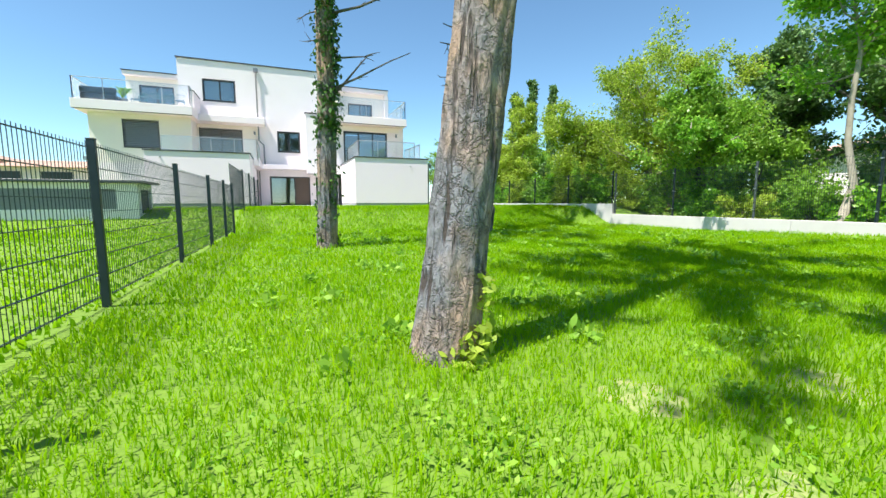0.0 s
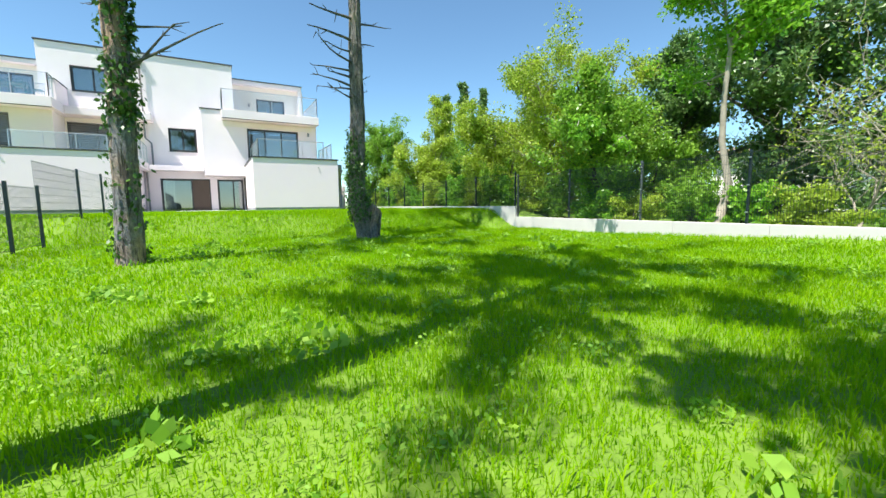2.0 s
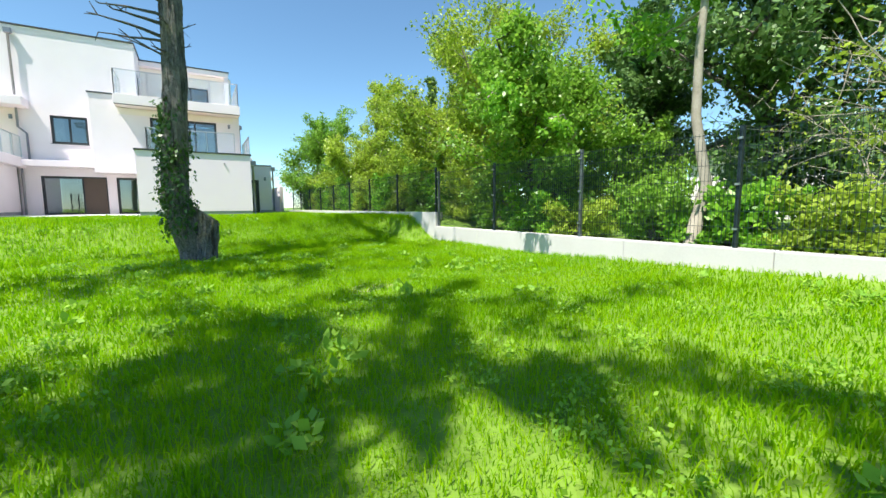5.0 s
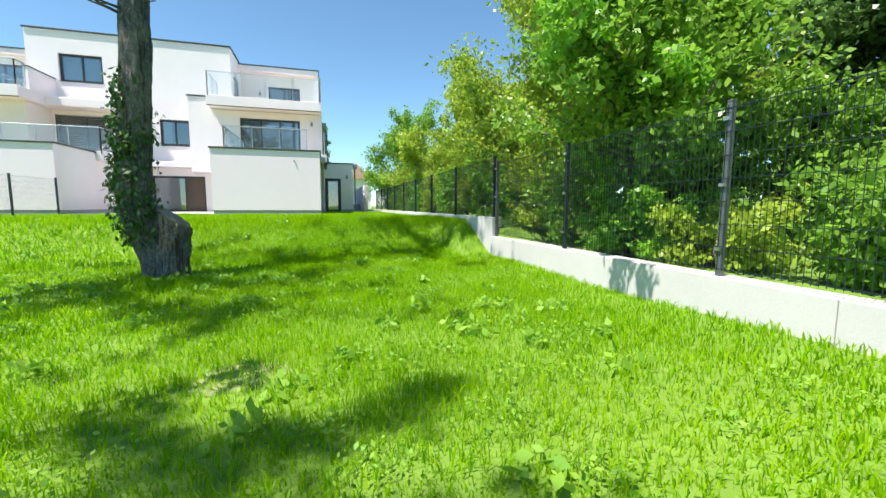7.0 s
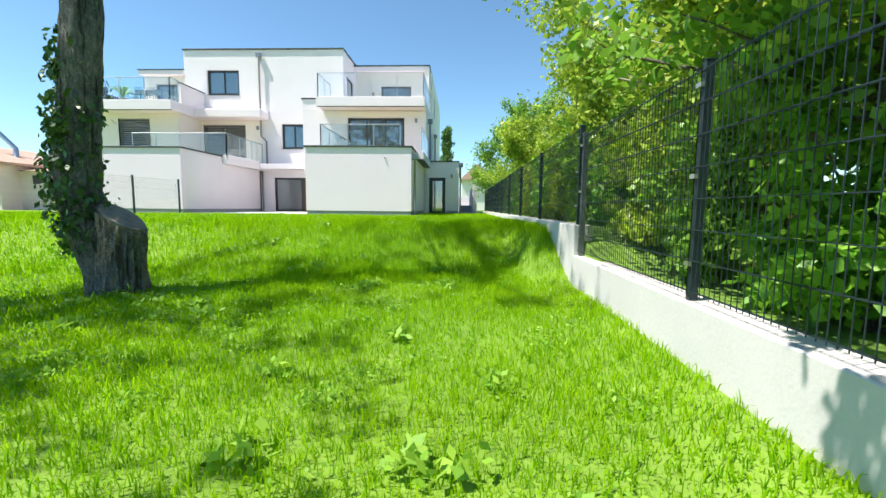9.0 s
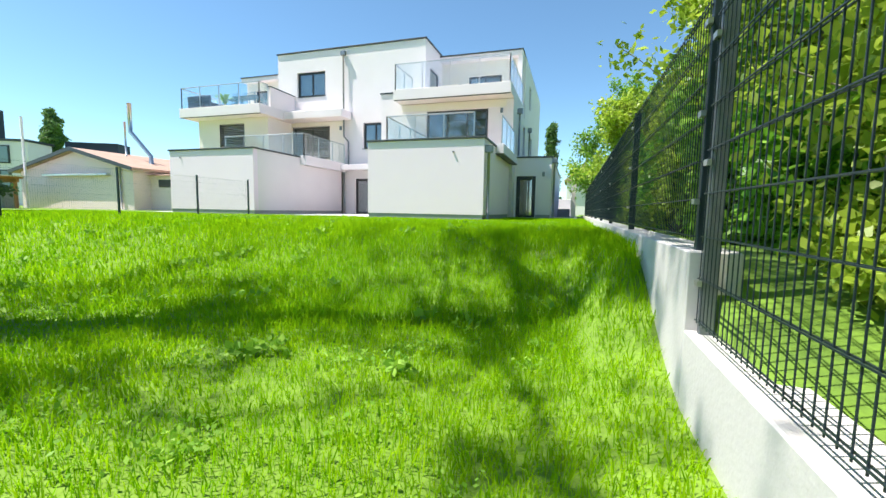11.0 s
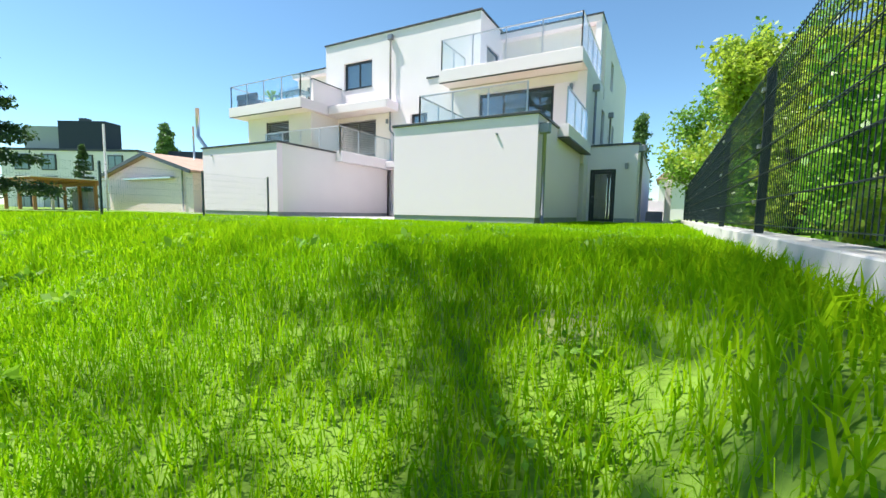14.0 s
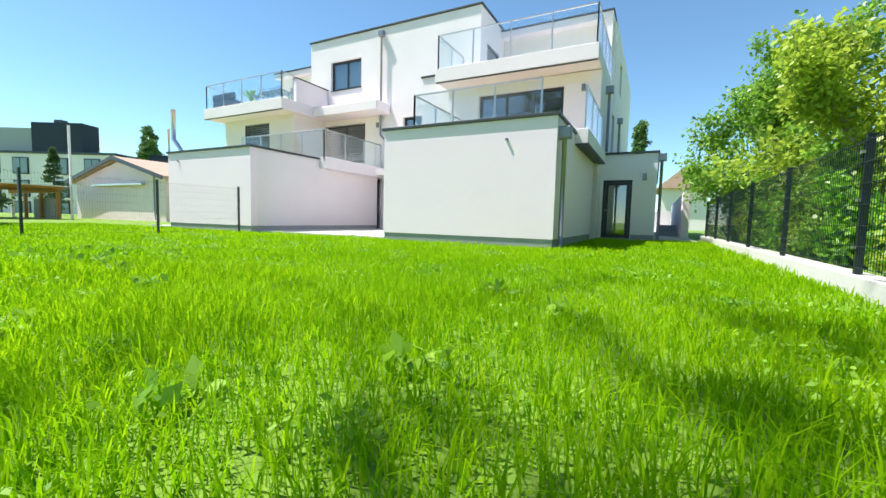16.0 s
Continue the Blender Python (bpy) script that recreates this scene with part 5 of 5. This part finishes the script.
# ---- the lawn ----
def lawn(name, n, x0, x1, y0, y1, h0, h1, wd, seed, line=None):
    """Blades of grass, thickest and finest near the worn line across the lawn."""
    rng = np.random.default_rng(seed)
    x, y = rng.uniform(x0, x1, n), rng.uniform(y0, y1, n)

    def es(a):
        a = np.clip(a, 0, 1)
        return a * a * (3 - 2 * a)
    far_ = np.full(n, 3.0)
    if line:
        far_ = np.full(n, 99.0)
        for (ax, ay), (bx, by) in zip(line, line[1:]):
            t = np.clip(((x - ax) * (bx - ax) + (y - ay) * (by - ay)) / ((bx - ax) ** 2 + (by - ay) ** 2), 0, 1)
            far_ = np.minimum(far_, np.hypot(x - ax - t * (bx - ax), y - ay - t * (by - ay)))
    thick = 0.16 + 0.84 * np.exp(-(far_ / 3.4) ** 2) if line else np.ones(n)
    by_wall = es((x - 11.6) / 0.55)
    bz = es((y - BANK0 + 1.3 * by_wall) / (BANK1 - BANK0 - 0.9 * by_wall))
    low = 0.12 * es((-0.3 - x) / 1.2) + 0.2 * es((x - 8) / 4) * es((9 - y) / 7)
    low = low + 0.10 * es((x - 11.65) / 0.55)
    bumps = 0.02 * np.sin(1.3 * x + 0.7 * y) * np.sin(0.9 * y - 0.4 * x) + 0.012 * np.sin(3.1 * x) * np.sin(2.7 * y + 1)
    z = low * (1 - bz) + 0.74 * bz + bumps * (1 - 0.6 * bz)
    clump = 0.5 + 0.25 * np.sin(2.3 * x + 1.1 * np.sin(1.7 * y)) + 0.25 * np.sin(2.9 * y + 1.3 * np.sin(2.1 * x))
    tuft = 0.5 + 0.5 * np.sin(9.1 * x + 2 * np.sin(5.3 * y)) * np.sin(8.3 * y + 2 * np.sin(6.1 * x))
    keep = (rng.random(n) < thick) & (x < wall_x(y) - 0.02) & ~((y > 24.0) & (x > -8) & (x < 8.75)) & (y < 31.4)
    for bx, by, br in BARE:
        keep &= ((x - bx) ** 2 + (y - by) ** 2 > (br * (0.3 + 0.9 * rng.random(n))) ** 2) | (rng.random(n) < 0.72)
    x, y, z, clump, tuft, far_ = x[keep], y[keep], z[keep], clump[keep], tuft[keep], far_[keep]
    n = len(x)
    long_ = 1 + 0.7 * es((y - 12) / 2) * es((18.5 - y) / 2)
    h = (h0 + (h1 - h0) * (0.6 * clump + 0.4 * tuft)) * rng.uniform(0.45, 1.3, n) * long_
    a = rng.uniform(0, 2 * np.pi, n)
    bend = h * rng.uniform(0.1, 0.95, n)
    b = rng.uniform(0, 2 * np.pi, n)
    w = wd * rng.uniform(0.6, 1.3, n) * (1 + 0.30 * np.clip(far_ - 1.0, 0, 6))
    base = np.stack([x, y, z - 0.01], 1)
    side = np.stack([np.cos(a), np.sin(a), np.zeros(n)], 1) * w[:, None]
    lean = np.stack([np.cos(b), np.sin(b), np.zeros(n)], 1)
    up = np.array([0, 0, 1.0])
    mid = base + up * (h * 0.62)[:, None] + lean * (bend * 0.3)[:, None]
    tip = base + up * (h * (1 - 0.3 * bend / h))[:, None] + lean * bend[:, None]
    v = np.stack([base - side, base + side, mid + side * 0.75, mid - side * 0.75, tip], 1).reshape(-1, 3)
    k = np.arange(n)[:, None] * 5
    loops = np.concatenate([k, k + 1, k + 2, k + 3, k + 3, k + 2, k + 4], 1).ravel()
    me = bpy.data.meshes.new(name)
    me.vertices.add(n * 5)
    me.vertices.foreach_set("co", v.ravel())
    me.loops.add(n * 7)
    me.loops.foreach_set("vertex_index", loops)
    me.polygons.add(n * 2)
    st_ = np.stack([np.arange(n) * 7, np.arange(n) * 7 + 4], 1).ravel()
    me.polygons.foreach_set("loop_start", st_)
    me.polygons.foreach_set("loop_total", np.tile([4, 3], n))
    me.update(calc_edges=True)
    me.materials.append(M_GRASS)
    return tagged(new(name, me), "long bright green grass of the lawn", "grass", kind="stuff")


BARE = [(2.79, 1.08, 0.32), (1.62, 0.62, 0.25), (8.24, 7.25, 0.42), (1.74, 1.36, 0.3), (11.3, 15.35, 0.22), (10.4, 7.3, 0.25), (8.3, 7.0, 0.18)]
lawn("grass", 1050000, -1.25, 12.6, -1.0, 31.0, 0.055, 0.13, 0.0036, 1, [(0, 0.5), (4, 2), (7.5, 4.5), (10, 8.5), (10.8, 12), (10, 16), (8.5, 18)])
lawn("grass", 45000, -12.0, -1.35, 0.0, 24.0, 0.05, 0.10, 0.011, 6)

# dry earth showing through the grass
for i, (bx, by, br) in enumerate(BARE[:5]):
    rs = random.Random(i)
    bm = bmesh.new()
    c = bm.verts.new((bx, by, ground_z(bx, by) + 0.008))
    rims = []
    for f in (0.5, 1.0):
        rims.append([bm.verts.new((bx + math.cos(k * 0.3927) * br * f * q, by + math.sin(k * 0.3927) * br * f * q, ground_z(bx + math.cos(k * 0.3927) * br * f * q, by + math.sin(k * 0.3927) * br * f * q) + (0.008 if f < 1 else -0.006))) for k in range(16) for q in (rs.uniform(0.65, 1.05),)])
    for k in range(16):
        bm.faces.new((c, rims[0][k], rims[0][(k + 1) % 16]))
        bm.faces.new((rims[0][k], rims[1][k], rims[1][(k + 1) % 16], rims[0][(k + 1) % 16]))
    part("bare_soil", bm, M_EARTH, None, "patch of dry pale earth in the lawn", smooth=True, kind="structure")

# low broad-leaved weeds between the grass
rng = np.random.default_rng(9)
wc, ws = [], []
for k in range(420):
    x, y = rng.uniform(-0.5, 12.0), rng.uniform(0.5, 22.0)
    if x < wall_x(y) - 0.3:
        wc.append((x, y, ground_z(x, y) + 0.06))
        ws.append(rng.uniform(0.12, 0.35))
wd = leaf_cloud("weeds", wc, ws, 26000, 0.035, M_WEED, None, 10, "low broad-leaved weeds among the grass", flat=0.16, droop=0.0)
tagged(wd, category="weeds", kind="stuff")

# broader weeds in loose rosettes
rng = np.random.default_rng(15)
wc, ws = [], []
for k in range(150):
    x, y = rng.uniform(-0.3, 11.8), rng.uniform(0.3, 18.0)
    wc.append((x, y, ground_z(x, y) + 0.07))
    ws.append(rng.uniform(0.08, 0.22))
wd = leaf_cloud("broad_weeds", wc, ws, 3600, 0.085, M_WEED, None, 16, "broad pale weed leaves standing in the grass", flat=0.2, droop=-0.1)
tagged(wd, category="weeds", kind="stuff")
